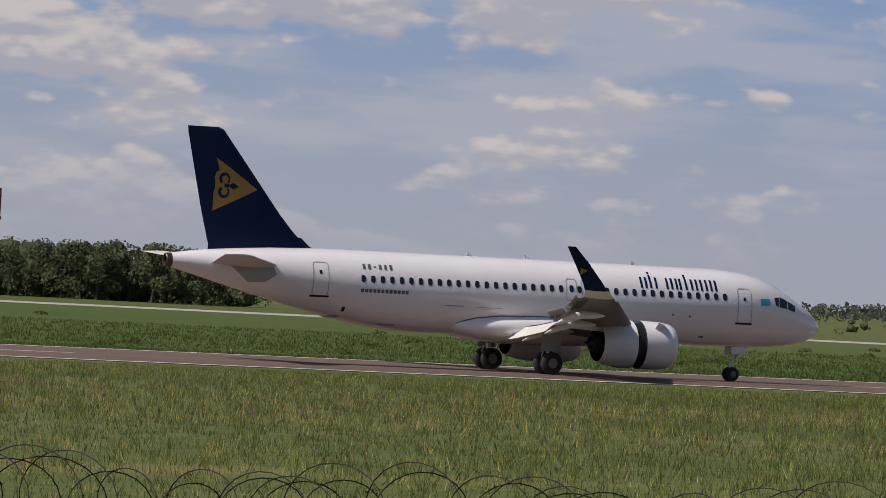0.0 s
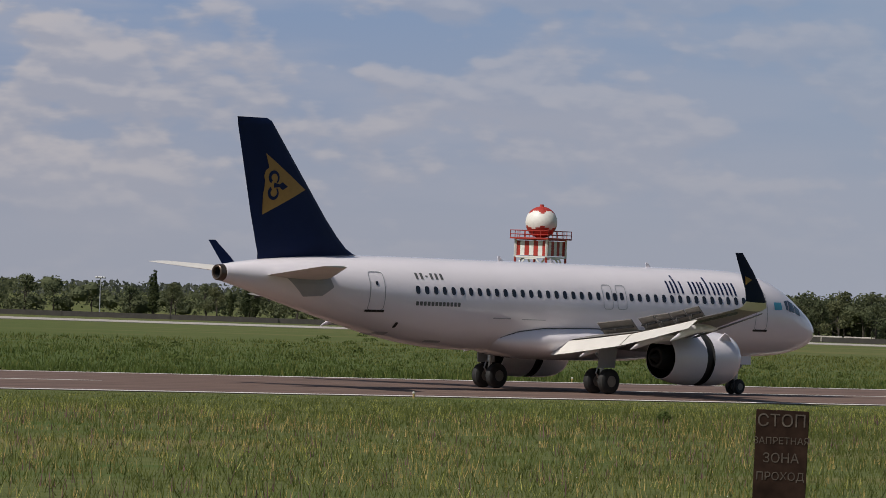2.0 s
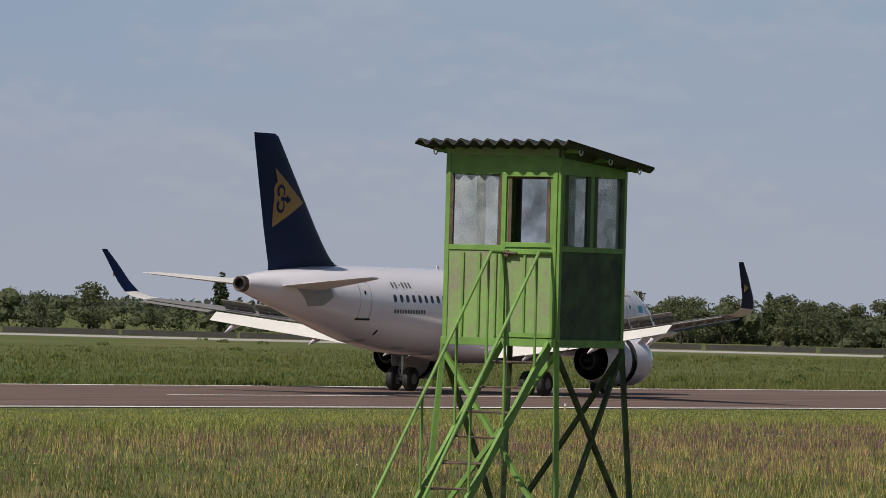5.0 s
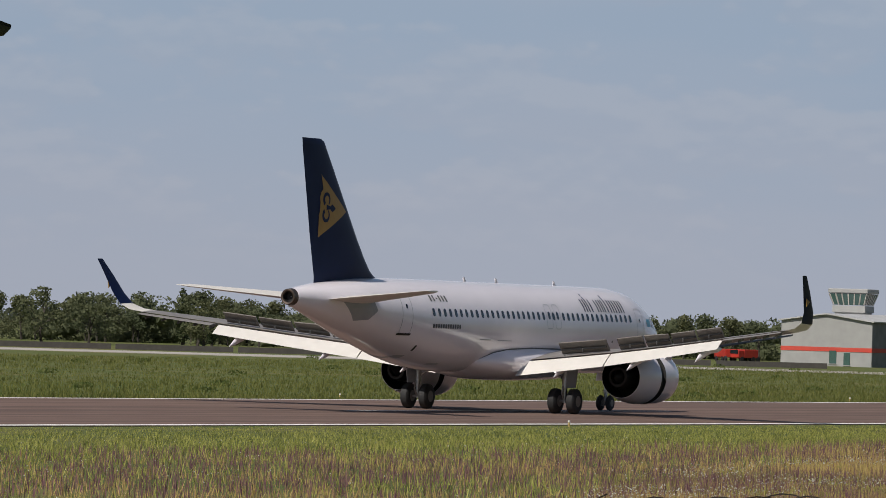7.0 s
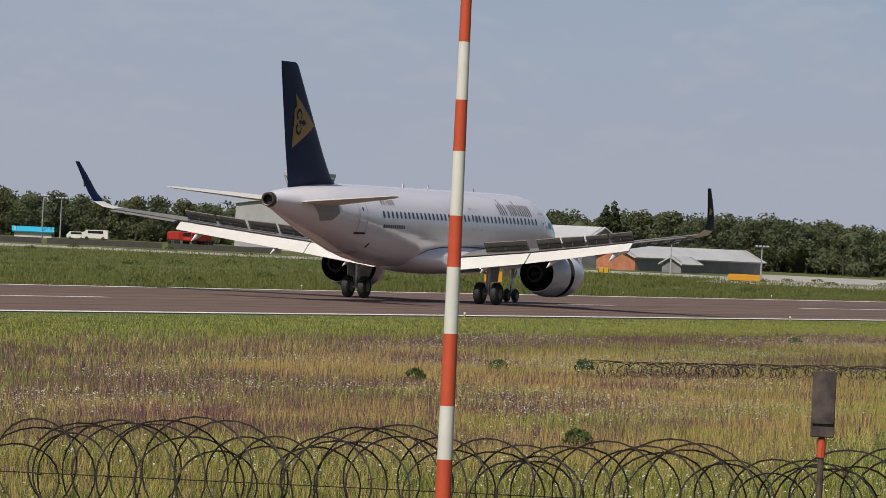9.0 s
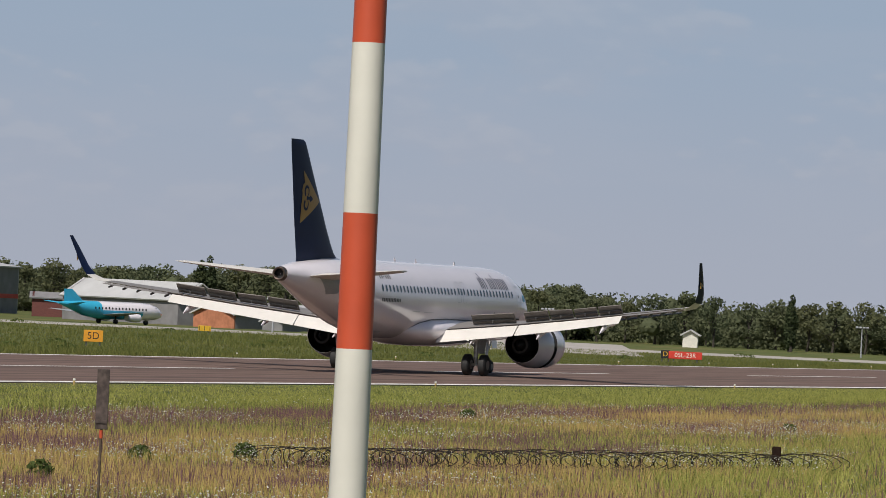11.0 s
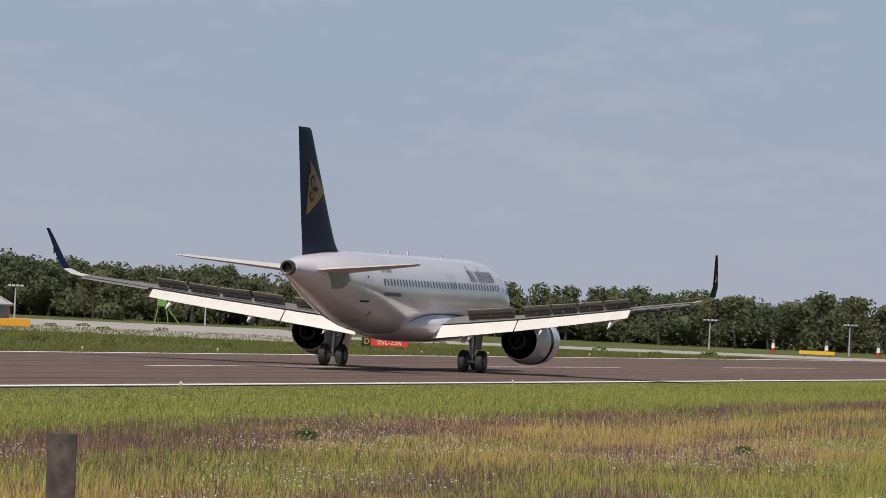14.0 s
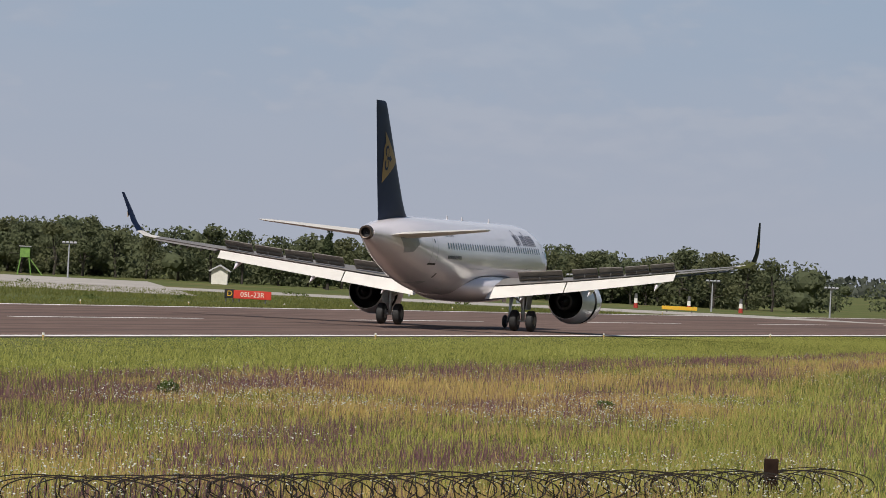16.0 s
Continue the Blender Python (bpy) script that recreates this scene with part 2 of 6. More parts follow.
def wrapped(bm, outline, place, cuts=3):
    """A thin patch bent onto a surface: a flat outline, cut up and put in place point by point."""
    face = bm.faces.new([bm.verts.new((a, 0, z)) for a, z in outline])
    tri = bmesh.ops.triangulate(bm, faces=[face])
    if cuts:
        bmesh.ops.subdivide_edges(bm, edges=list({e for f in tri["faces"] for e in f.edges}), cuts=cuts, use_grid_fill=True)
    for v in bm.verts:
        if v.co.y == 0.0:
            v.co = place(v.co.x, v.co.z)


def on_hull(bm, outline, side, lift=0.012, cuts=2):
    """A thin patch that hugs the hull: outline of (station, height)."""
    wrapped(bm, outline, lambda a, z: Vector((NOSE_X - a, side * (hull_width(a, z) + lift), z)), cuts)


def rounded(a, z, w, h, r, n=3, steps=1):
    """A rounded rectangle of (station, height) points; steps: points along each straight side."""
    pts = []
    for cx, cz, s in ((w / 2 - r, h / 2 - r, 0), (-w / 2 + r, h / 2 - r, 90), (-w / 2 + r, -h / 2 + r, 180), (w / 2 - r, -h / 2 + r, 270)):
        pts += [(a + cx + r * math.cos(radians(s + 90 * k / n)), z + cz + r * math.sin(radians(s + 90 * k / n))) for k in range(n + 1)]
    if steps > 1:
        full = []
        for p, q in zip(pts, pts[1:] + pts[:1]):
            full += [(p[0] + (q[0] - p[0]) * k / steps, p[1] + (q[1] - p[1]) * k / steps) for k in range(steps)]
        pts = full
    return pts


def frame_on_hull(bm, a, z, w, h, r, side, line=0.05, lift=0.012):
    """A thin outline on the hull, such as a door seam."""
    outer, inner = rounded(a, z, w, h, r, 3, 8), rounded(a, z, w - 2 * line, h - 2 * line, r * 0.8, 3, 8)
    vo, vi = ([bm.verts.new((NOSE_X - p, side * (hull_width(p, q) + lift), q)) for p, q in ring] for ring in (outer, inner))
    n = len(vo)
    for i in range(n):
        bm.faces.new((vo[i], vo[(i + 1) % n], vi[(i + 1) % n], vi[i]))


def aerofoil(chord, thick, n=10):
    """Closed (x, z) outline, nose at x = 0, tail at x = -chord."""
    xs = [0.5 * (1 - math.cos(math.pi * i / n)) for i in range(n + 1)]
    half = [5 * thick * (0.2969 * math.sqrt(x) - 0.126 * x - 0.3516 * x * x + 0.2843 * x ** 3 - 0.1036 * x ** 4) for x in xs]
    up = [(-x * chord, t * chord) for x, t in zip(xs, half)]
    down = [(-x * chord, -t * chord) for x, t in zip(xs[-2:0:-1], half[-2:0:-1])]
    return up + down


# wing stations: y, leading edge a, chord (to the hinge line of the flaps), height, thickness ratio
WING = [(1.3, 11.2, 7.0, 2.35, 0.15), (3.2, 12.35, 5.6, 2.55, 0.14), (6.4, 14.3, 3.75, 2.90, 0.125), (10.0, 16.35, 2.95, 3.32, 0.115), (13.0, 18.05, 2.35, 3.70, 0.11),
        (16.4, 20.0, 1.65, 4.12, 0.10)]


def wing_at(y):
    for s0, s1 in zip(WING, WING[1:]):
        if s0[0] <= y <= s1[0]:
            f = (y - s0[0]) / (s1[0] - s0[0])
            return [s0[i] + f * (s1[i] - s0[i]) for i in range(5)]
    return list(WING[-1])


def panel(bm, corners, thick):
    """A thin slab: four corners and its thickness along their normal."""
    c = [Vector(p) for p in corners]
    nrm = (c[1] - c[0]).cross(c[3] - c[0]).normalized() * thick
    lo, hi = [bm.verts.new(p) for p in c], [bm.verts.new(p + nrm) for p in c]
    bm.faces.new(lo[::-1])
    bm.faces.new(hi)
    for i in range(4):
        j = (i + 1) % 4
        bm.faces.new((lo[i], lo[j], hi[j], hi[i]))


def trailing(y, side, back, drop):
    """A point behind and below the wing's rear spar at the station y."""
    _, a, chord, z, _ = wing_at(y)
    return (NOSE_X - a - chord - back, -side * y, z - 0.08 + drop)


def build_wing(plane, side):
    """side: 1 for the right wing, -1 for the left one."""
    bm = bmesh.new()
    loft(bm, [[(NOSE_X - a + px, -side * y, z + pz) for px, pz in aerofoil(c, t)] for y, a, c, z, t in WING])
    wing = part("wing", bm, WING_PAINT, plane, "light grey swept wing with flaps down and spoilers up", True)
    # upturned tip
    tip = [(16.4, 20.0, 1.65, 4.12, 0.0), (16.95, 20.35, 1.52, 4.22, 20), (17.35, 20.8, 1.25, 4.46, 48), (17.58, 21.3, 1.05, 4.95, 70), (17.75, 22.1, 0.78, 5.8, 79), (17.9, 22.9, 0.46, 6.55, 80)]
    bm, bm2 = bmesh.new(), bmesh.new()
    rings = []
    for y, a, c, z, lean in tip:
        s, k = math.sin(radians(lean)), math.cos(radians(lean))
        rings.append([(NOSE_X - a + px, -side * (y - pz * s), z + pz * k) for px, pz in aerofoil(c, 0.1)])
    loft(bm, rings[:3])
    loft(bm2, rings[2:])
    part("wing_tip", bm, FLAP_PAINT, wing, "", True)
    sharklet = part("sharklet", bm2, NAVY_PAINT, wing, "dark navy upturned wing tip", True)
    bm = bmesh.new()
    panel(bm, [(NOSE_X - 22.55, -side * 17.75, 5.55), (NOSE_X - 22.15, -side * 17.75, 5.40), (NOSE_X - 22.5, -side * 17.74, 5.20), (NOSE_X - 22.52, -side * 17.745, 5.38)], -0.035 * side)
    part("small_emblem", bm, GOLD_PAINT, sharklet, "tiny gold emblem")
    # flaps: inboard and outboard, slid back and drooped
    for y0, y1, c0, c1 in ((2.0, 6.3, 1.18, 1.02), (6.36, 12.9, 1.02, 0.74)):
        bm = bmesh.new()
        rings = []
        for i in range(5):
            f = i / 4
            y, c = y0 + f * (y1 - y0), c0 + f * (c1 - c0)
            x, yy, z = trailing(y, side, 0.12, 0.0)
            k, s = math.cos(radians(34)), math.sin(radians(34))
            rings.append([(x + px * k + pz * s, yy, z + px * s + pz * k) for px, pz in aerofoil(c, 0.13, 8)])
        loft(bm, rings)
        part("flap", bm, FLAP_PAINT, wing, "white flap fully lowered", True)
    # raised spoilers
    for y0, y1 in ((3.4, 5.95), (6.55, 8.08), (8.2, 9.63), (9.77, 11.18), (11.32, 12.75)):
        bm = bmesh.new()
        pts = []
        for y in (y0, y1):
            _, a, c, z, t = wing_at(y)
            hinge = Vector((NOSE_X - a - c * 0.84, -side * y, z + 0.11 * (c / 3.2)))
            pts.append((hinge, hinge + Vector((-0.50, 0, 0.50)) * (1.0 if y < 9 else 0.9)))
        panel(bm, (pts[0][0], pts[1][0], pts[1][1], pts[0][1]), 0.05)
        sp = part("spoiler", bm, SPOILER_PAINT, wing, "grey raised spoiler panel")
        bm = bmesh.new()
        mid = (pts[0][0] + pts[1][0]) / 2
        bar(bm, mid + Vector((-0.40, 0, 0.02)), mid + Vector((-0.43, 0, 0.16)), 0.05, 0.07)
        part("actuator", bm, DARK_GREY, sp)
        # black bar stands in for the shade in the slot under the panel
        bm = bmesh.new()
        foot = [pts[0][0] + Vector((-0.30, 0, 0.16)), pts[1][0] + Vector((-0.30, 0, 0.16))]
        bar(bm, foot[0].lerp(foot[1], 0.03), foot[0].lerp(foot[1], 0.97), 0.10, 0.07)
        part("spoiler_seal", bm, BLACK, sp, "black bar for the shaded slot under the raised panel")
    # aileron
    bm = bmesh.new()
    rings = []
    for y in (13.05, 16.35):
        x, yy, z = trailing(y, side, 0.03, 0.02)
        rings.append([(x + px * 0.99, yy, z + px * 0.12 + pz) for px, pz in aerofoil(0.62 if y < 15 else 0.45, 0.14, 6)])
    loft(bm, rings)
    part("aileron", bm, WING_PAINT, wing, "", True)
    # slats along the leading edge
    for y0, y1 in ((2.6, 4.9), (6.9, 9.2), (9.25, 11.5), (11.55, 13.8), (13.85, 15.9)):
        bm = bmesh.new()
        rings = []
        for y in (y0, y1):
            _, a, c, z, t = wing_at(y)
            rings.append([(NOSE_X - a + 0.20 + px, -side * y, z - 0.10 + pz + px * 0.3) for px, pz in aerofoil(c * 0.16, 0.22, 5)])
        loft(bm, rings)
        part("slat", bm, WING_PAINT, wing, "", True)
    # hinge brackets under the aileron
    for k in range(5):
        x, yy, z = trailing(13.2 + 0.72 * k, side, 0.0, 0.0)
        bm = bmesh.new()
        bar(bm, (x + 0.25, yy, z - 0.05), (x - 0.34, yy, z - 0.17), 0.05, 0.10)
        part("hinge_bracket", bm, DARK_GREY, wing)
    # canoe fairings of the flap tracks
    for y in (3.95, 7.9, 11.9):
        x, yy, z = trailing(y, side, 0.0, 0.0)
        bm = bmesh.new()
        prof = [(1.7, 0.03), (1.2, 0.15), (0.4, 0.20), (-0.3, 0.18), (-0.8, 0.11), (-1.2, 0.02)]
        rings = []
        for px, r in prof:
            dz = -0.28 - (0.0 if px > 0.2 else (0.2 - px) * 0.42)
            rings.append([(x + px, yy + 0.75 * r * math.cos(2 * math.pi * k / 10), z + dz + 1.1 * r * math.sin(2 * math.pi * k / 10)) for k in range(10)])
        loft(bm, rings)
        part("flap_track_fairing", bm, WHITE_PAINT, wing, "", True)
    return wing


def build_engine(plane, side):
    m = pose(0, -side * 5.75, 1.76)
    front, gap0, gap1, end = NOSE_X - 11.55, NOSE_X - 13.45, NOSE_X - 13.95, NOSE_X - 15.75
    bm = bmesh.new()
    turned(bm, [(gap0, 1.26), (front - 0.9, 1.25), (front - 0.35, 1.18), (front - 0.08, 1.08), (front, 0.99), (front - 0.06, 0.92), (front - 0.3, 0.87), (front - 0.9, 0.9)], m, 40)
    engine = part("engine", bm, WHITE_PAINT, plane, "white jet engine with its thrust reverser open", True)
    bm = bmesh.new()
    turned(bm, [(gap0, 1.26), (gap0 - 0.01, 1.13), (gap1 + 0.01, 1.13), (gap1, 1.24)], m, 40)
    part("reverser_gap", bm, BLACK, engine, "dark band of the open reverser", True)
    bm = bmesh.new()
    turned(bm, [(gap1, 1.255), (gap1 - 0.5, 1.24), (gap1 - 1.1, 1.15), (end, 0.98), (end, 0.955)], m, 40)
    part("reverser_sleeve", bm, WHITE_PAINT, engine, "", True)
    bm = bmesh.new()
    turned(bm, [(front - 0.85, 0.9), (front - 0.86, 0.3), (front - 0.45, 0.02)], m, 28)
    part("fan", bm, DARK_GREY, engine, "", True)
    # core and sleeve inside in one; the sleeve's inner shade is painted black
    bm = bmesh.new()
    turned(bm, [(end + 0.01, 0.95), (gap1 - 0.9, 1.04), (gap1 - 0.2, 1.07), (gap1 - 0.25, 0.62), (end + 0.2, 0.56), (end - 0.35, 0.46), (end - 0.36, 0.34), (end - 0.1, 0.3), (end - 0.75, 0.02)], m, 32)
    part("core_nozzle", bm, BLACK, engine, "black core nozzle and sleeve inside, with shade in the colour", True)
    bm = bmesh.new()
    loft(bm, [[(NOSE_X - 12.9, -side * 5.75 + s * 0.14, z) for s, z in ((-1, 2.75), (1, 2.75), (1, 3.05), (-1, 3.05))],
              [(NOSE_X - 15.4, -side * 5.75 + s * 0.2, z) for s, z in ((-1, 2.35), (1, 2.35), (1, 3.0), (-1, 3.0))],
              [(NOSE_X - 17.2, -side * 5.75 + s * 0.08, z) for s, z in ((-1, 2.45), (1, 2.45), (1, 2.75), (-1, 2.75))]])
    part("pylon", bm, WHITE_PAINT, engine, "")
    bm = bmesh.new()
    panel(bm, [(m @ Vector(p)) for p in ((front - 0.5, side * -0.85, 0.83), (front - 1.35, side * -0.85, 0.86), (front - 1.3, side * -1.2, 1.2), (front - 1.0, side * -1.15, 1.12))], 0.03)
    part("strake", bm, WHITE_PAINT, engine)
    return engine


def build_wheel(gear, x, y, r, w):
    bm = bmesh.new()
    turned(bm, [(-w / 2, r * 0.55), (-w / 2, r * 0.8), (-w / 2 + 0.07, r * 0.97), (0, r), (w / 2 - 0.07, r * 0.97), (w / 2, r * 0.8), (w / 2, r * 0.55)], pose(x, y, r, 0, 0, 90), 28, cap=True)
    tyre = part("wheel", bm, TYRE, gear, "black rubber tyre", True)
    bm = bmesh.new()
    turned(bm, [(-w / 2 - 0.012, r * 0.2), (-w / 2 - 0.006, r * 0.45), (w / 2 + 0.006, r * 0.45), (w / 2 + 0.012, r * 0.2)], pose(x, y, r, 0, 0, 90), 20, cap=True)
    part("rim", bm, SPOILER_PAINT, tyre, "grey metal rim", True)


def build_gear(plane, side):
    y = -side * 3.8
    bm = bmesh.new()
    rod(bm, (0.1, y, 2.7), (0, y, 1.25), 0.15, n=12)
    rod(bm, (0, y, 1.3), (0, y, 0.5), 0.10, n=12)
    rod(bm, (0, y - 0.62, 0.585), (0, y + 0.62, 0.585), 0.075, n=10)
    rod(bm, (0.05, y, 1.5), (0.1, y + side * 1.5, 2.5), 0.06, n=8)
    rod(bm, (-0.22, y, 1.3), (-0.36, y, 0.95), 0.035, n=6)
    rod(bm, (-0.36, y, 0.95), (-0.1, y, 0.6), 0.035, n=6)
    gear = part("main_gear", bm, STEEL, plane, "main landing gear leg with two wheels", True)
    build_wheel(gear, 0, y - 0.47, 0.585, 0.42)
    build_wheel(gear, 0, y + 0.47, 0.585, 0.42)
    bm = bmesh.new()
    panel(bm, [(0.55, y - side * 0.28, 1.2), (-0.5, y - side * 0.28, 1.2), (-0.55, y - side * 0.42, 2.6), (0.6, y - side * 0.42, 2.6)], 0.04)
    part("gear_door", bm, GREY_PAINT, gear, "")
    return gear


def build_nose_gear(plane):
    x = NOSE_X - 5.07
    bm = bmesh.new()
    rod(bm, (x + 0.15, 0, 2.0), (x, 0, 0.4), 0.085, n=12)
    rod(bm, (x, -0.32, 0.38), (x, 0.32, 0.38), 0.06, n=10)
    rod(bm, (x + 0.05, 0, 1.1), (x + 0.9, 0, 1.9), 0.05, n=8)
    rod(bm, (x - 0.2, 0, 1.0), (x - 0.02, 0, 0.6), 0.03, n=6)
    gear = part("nose_gear", bm, STEEL, plane, "nose landing gear leg with two small wheels", True)
    build_wheel(gear, x, -0.25, 0.38, 0.22)
    build_wheel(gear, x, 0.25, 0.38, 0.22)
    for s in (-1, 1):
        bm = bmesh.new()
        panel(bm, [(x + 0.6, s * 0.42, 1.45), (x - 0.2, s * 0.42, 1.45), (x - 0.2, s * 0.34, 1.95), (x + 0.65, s * 0.34, 1.95)], 0.03)
        part("gear_door", bm, WHITE_PAINT, gear, "")


FAIRING = [(10.2, 2.3, 0.25, 1.2), (11.5, 2.32, 0.68, 1.95), (13.0, 2.34, 0.86, 2.2), (17.0, 2.32, 0.90, 2.28), (19.5, 2.3, 0.84, 2.2), (20.8, 2.3, 0.70, 1.95), (21.7, 2.32, 0.48, 1.5), (22.3, 2.35, 0.2, 0.9)]


def fairing_joint(a):
    """The height at which the belly fairing meets the hull at a station."""
    for s0, s1 in zip(FAIRING, FAIRING[1:]):
        if s0[0] <= a <= s1[0]:
            f = (a - s0[0]) / (s1[0] - s0[0])
            zc, h, w = (s0[i] + f * (s1[i] - s0[i]) for i in (1, 2, 3))
            for k in range(60):
                q = radians(2 + 1.5 * k)
                if w * math.sin(q) ** 0.75 > hull_width(a, zc + h * math.cos(q)):
                    return zc + h * math.cos(q)
    return None


def build_airliner():
    plane = thing("airliner", "white twin-engine airliner with a navy tail rolling on the runway", "airplane")
    bm = bmesh.new()
    loft(bm, [fuselage_ring(*s) for s in HULL])
    hull = part("fuselage", bm, WHITE_PAINT, plane, "glossy white fuselage", True)
    # belly fairing
    bm = bmesh.new()
    loft(bm, [[(NOSE_X - a, (abs(math.sin(q)) ** 0.75) * math.copysign(w, math.sin(q)), z + h * math.cos(q)) for q in (2 * math.pi * k / 32 for k in range(32))] for a, z, h, w in FAIRING])
    part("belly_fairing", bm, WHITE_PAINT, plane, "", True)
    bm = bmesh.new()
    turned(bm, [(NOSE_X - 37.25, 0.385), (NOSE_X - 37.58, 0.35), (NOSE_X - 37.62, 0.31), (NOSE_X - 37.6, 0.25), (NOSE_X - 37.1, 0.22)], pose(0, 0, 4.93), 24)
    tail_ring = part("exhaust_ring", bm, SOOTY_STEEL, plane, "sooty metal exhaust ring", True)
    bm = bmesh.new()
    turned(bm, [(NOSE_X - 37.5, 0.25), (NOSE_X - 37.32, 0.2), (NOSE_X - 37.3, 0.02)], pose(0, 0, 4.93), 20)
    part("exhaust_hole", bm, BLACK, tail_ring)
    for side in (1, -1):
        build_wing(plane, side)
        build_engine(plane, side)
        build_gear(plane, side)
    build_nose_gear(plane)
    # fin with a fillet in front of its root
    bm = bmesh.new()
    fin = [(5.5, 29.0, 6.3, 0.04), (5.86, 29.35, 5.95, 0.05), (5.98, 29.72, 5.61, 0.065), (6.2, 30.12, 5.28, 0.08), (6.7, 30.66, 4.87, 0.09), (7.5, 31.38, 4.37, 0.10), (11.5, 34.55, 2.12, 0.10), (11.72, 34.72, 1.97, 0.08), (11.84, 35.0, 1.72, 0.05)]
    loft(bm, [[(NOSE_X - a + px, pz, z) for px, pz in aerofoil(c, t)] for z, a, c, t in fin])
    fin_ob = part("fin", bm, NAVY_PAINT, plane, "dark navy tail fin with a gold emblem", True)
    build_emblem(fin_ob)
    for side in (1, -1):
        bm = bmesh.new()
        stab = [(0.55, 31.3, 4.0, 4.85, 0.10), (1.2, 31.9, 3.55, 4.92, 0.10), (5.9, 35.15, 1.5, 5.32, 0.09), (6.12, 35.4, 1.2, 5.34, 0.06)]
        loft(bm, [[(NOSE_X - a + px, -side * y, z + pz) for px, pz in aerofoil(c, t)] for y, a, c, z, t in stab])
        part("tailplane", bm, FLAP_PAINT, plane, "light grey tailplane", True)
    build_hull_details(hull)
    return plane


def build_emblem(fin_ob):
    """A plain gold triangle with dark scrolls, on both sides of the fin."""
    edge = [(35.10, 10.28), (34.45, 9.86), (32.79, 8.74), (34.30, 7.98), (35.18, 7.55), (34.98, 8.05), (35.12, 8.25), (35.18, 8.50), (35.10, 8.75), (34.86, 8.87), (35.08, 9.02), (35.16, 9.27), (35.08, 9.52), (34.90, 9.66)]
    for side in (1, -1):
        def on_fin(lift):
            return lambda a, z: Vector((NOSE_X - a, -side * fin_half(a, z, lift), z))
        bm = bmesh.new()
        wrapped(bm, edge, on_fin(0.02), 4)
        part("emblem", bm, GOLD_PAINT, fin_ob, "plain gold triangle emblem")
        for ca, cz, sgn in ((34.62, 9.22, 1), (34.64, 8.53, -1)):
            bm = bmesh.new()
            place = on_fin(0.034)
            rows = []
            for k in range(25):
                q = radians(-50 + 290 * k / 24) * sgn
                rows.append([bm.verts.new(place(ca - r * math.cos(q), cz + 1.04 * r * math.sin(q))) for r in (0.30, 0.30 - 0.155 * min(1.0, 0.45 + k / 24))])
            for p, q in zip(rows, rows[1:]):
                bm.faces.new((p[0], q[0], q[1], p[1]))
            part("scroll", bm, NAVY_PAINT, fin_ob)
        for quad in (((34.62, 8.99), (34.30, 8.93), (34.30, 8.80), (34.62, 8.76)), ((34.40, 8.86), (34.14, 9.03), (33.84, 8.84), (34.14, 8.67))):
            bm = bmesh.new()
            wrapped(bm, quad, on_fin(0.038), 1)
            part("scroll_stem", bm, NAVY_PAINT, fin_ob)


def fin_half(a, z, lift):
    """Half the fin's thickness at a station and height."""
    f = (z - 7.5) / (11.45 - 7.5)
    lead, chord = 31.38 + f * 3.17, 4.37 - f * 2.27
    x = min(1.0, max(0.0, (a - lead) / chord))
    return 5 * 0.10 * chord * (0.2969 * math.sqrt(x) - 0.126 * x - 0.3516 * x * x + 0.2843 * x ** 3 - 0.1036 * x ** 4) + lift


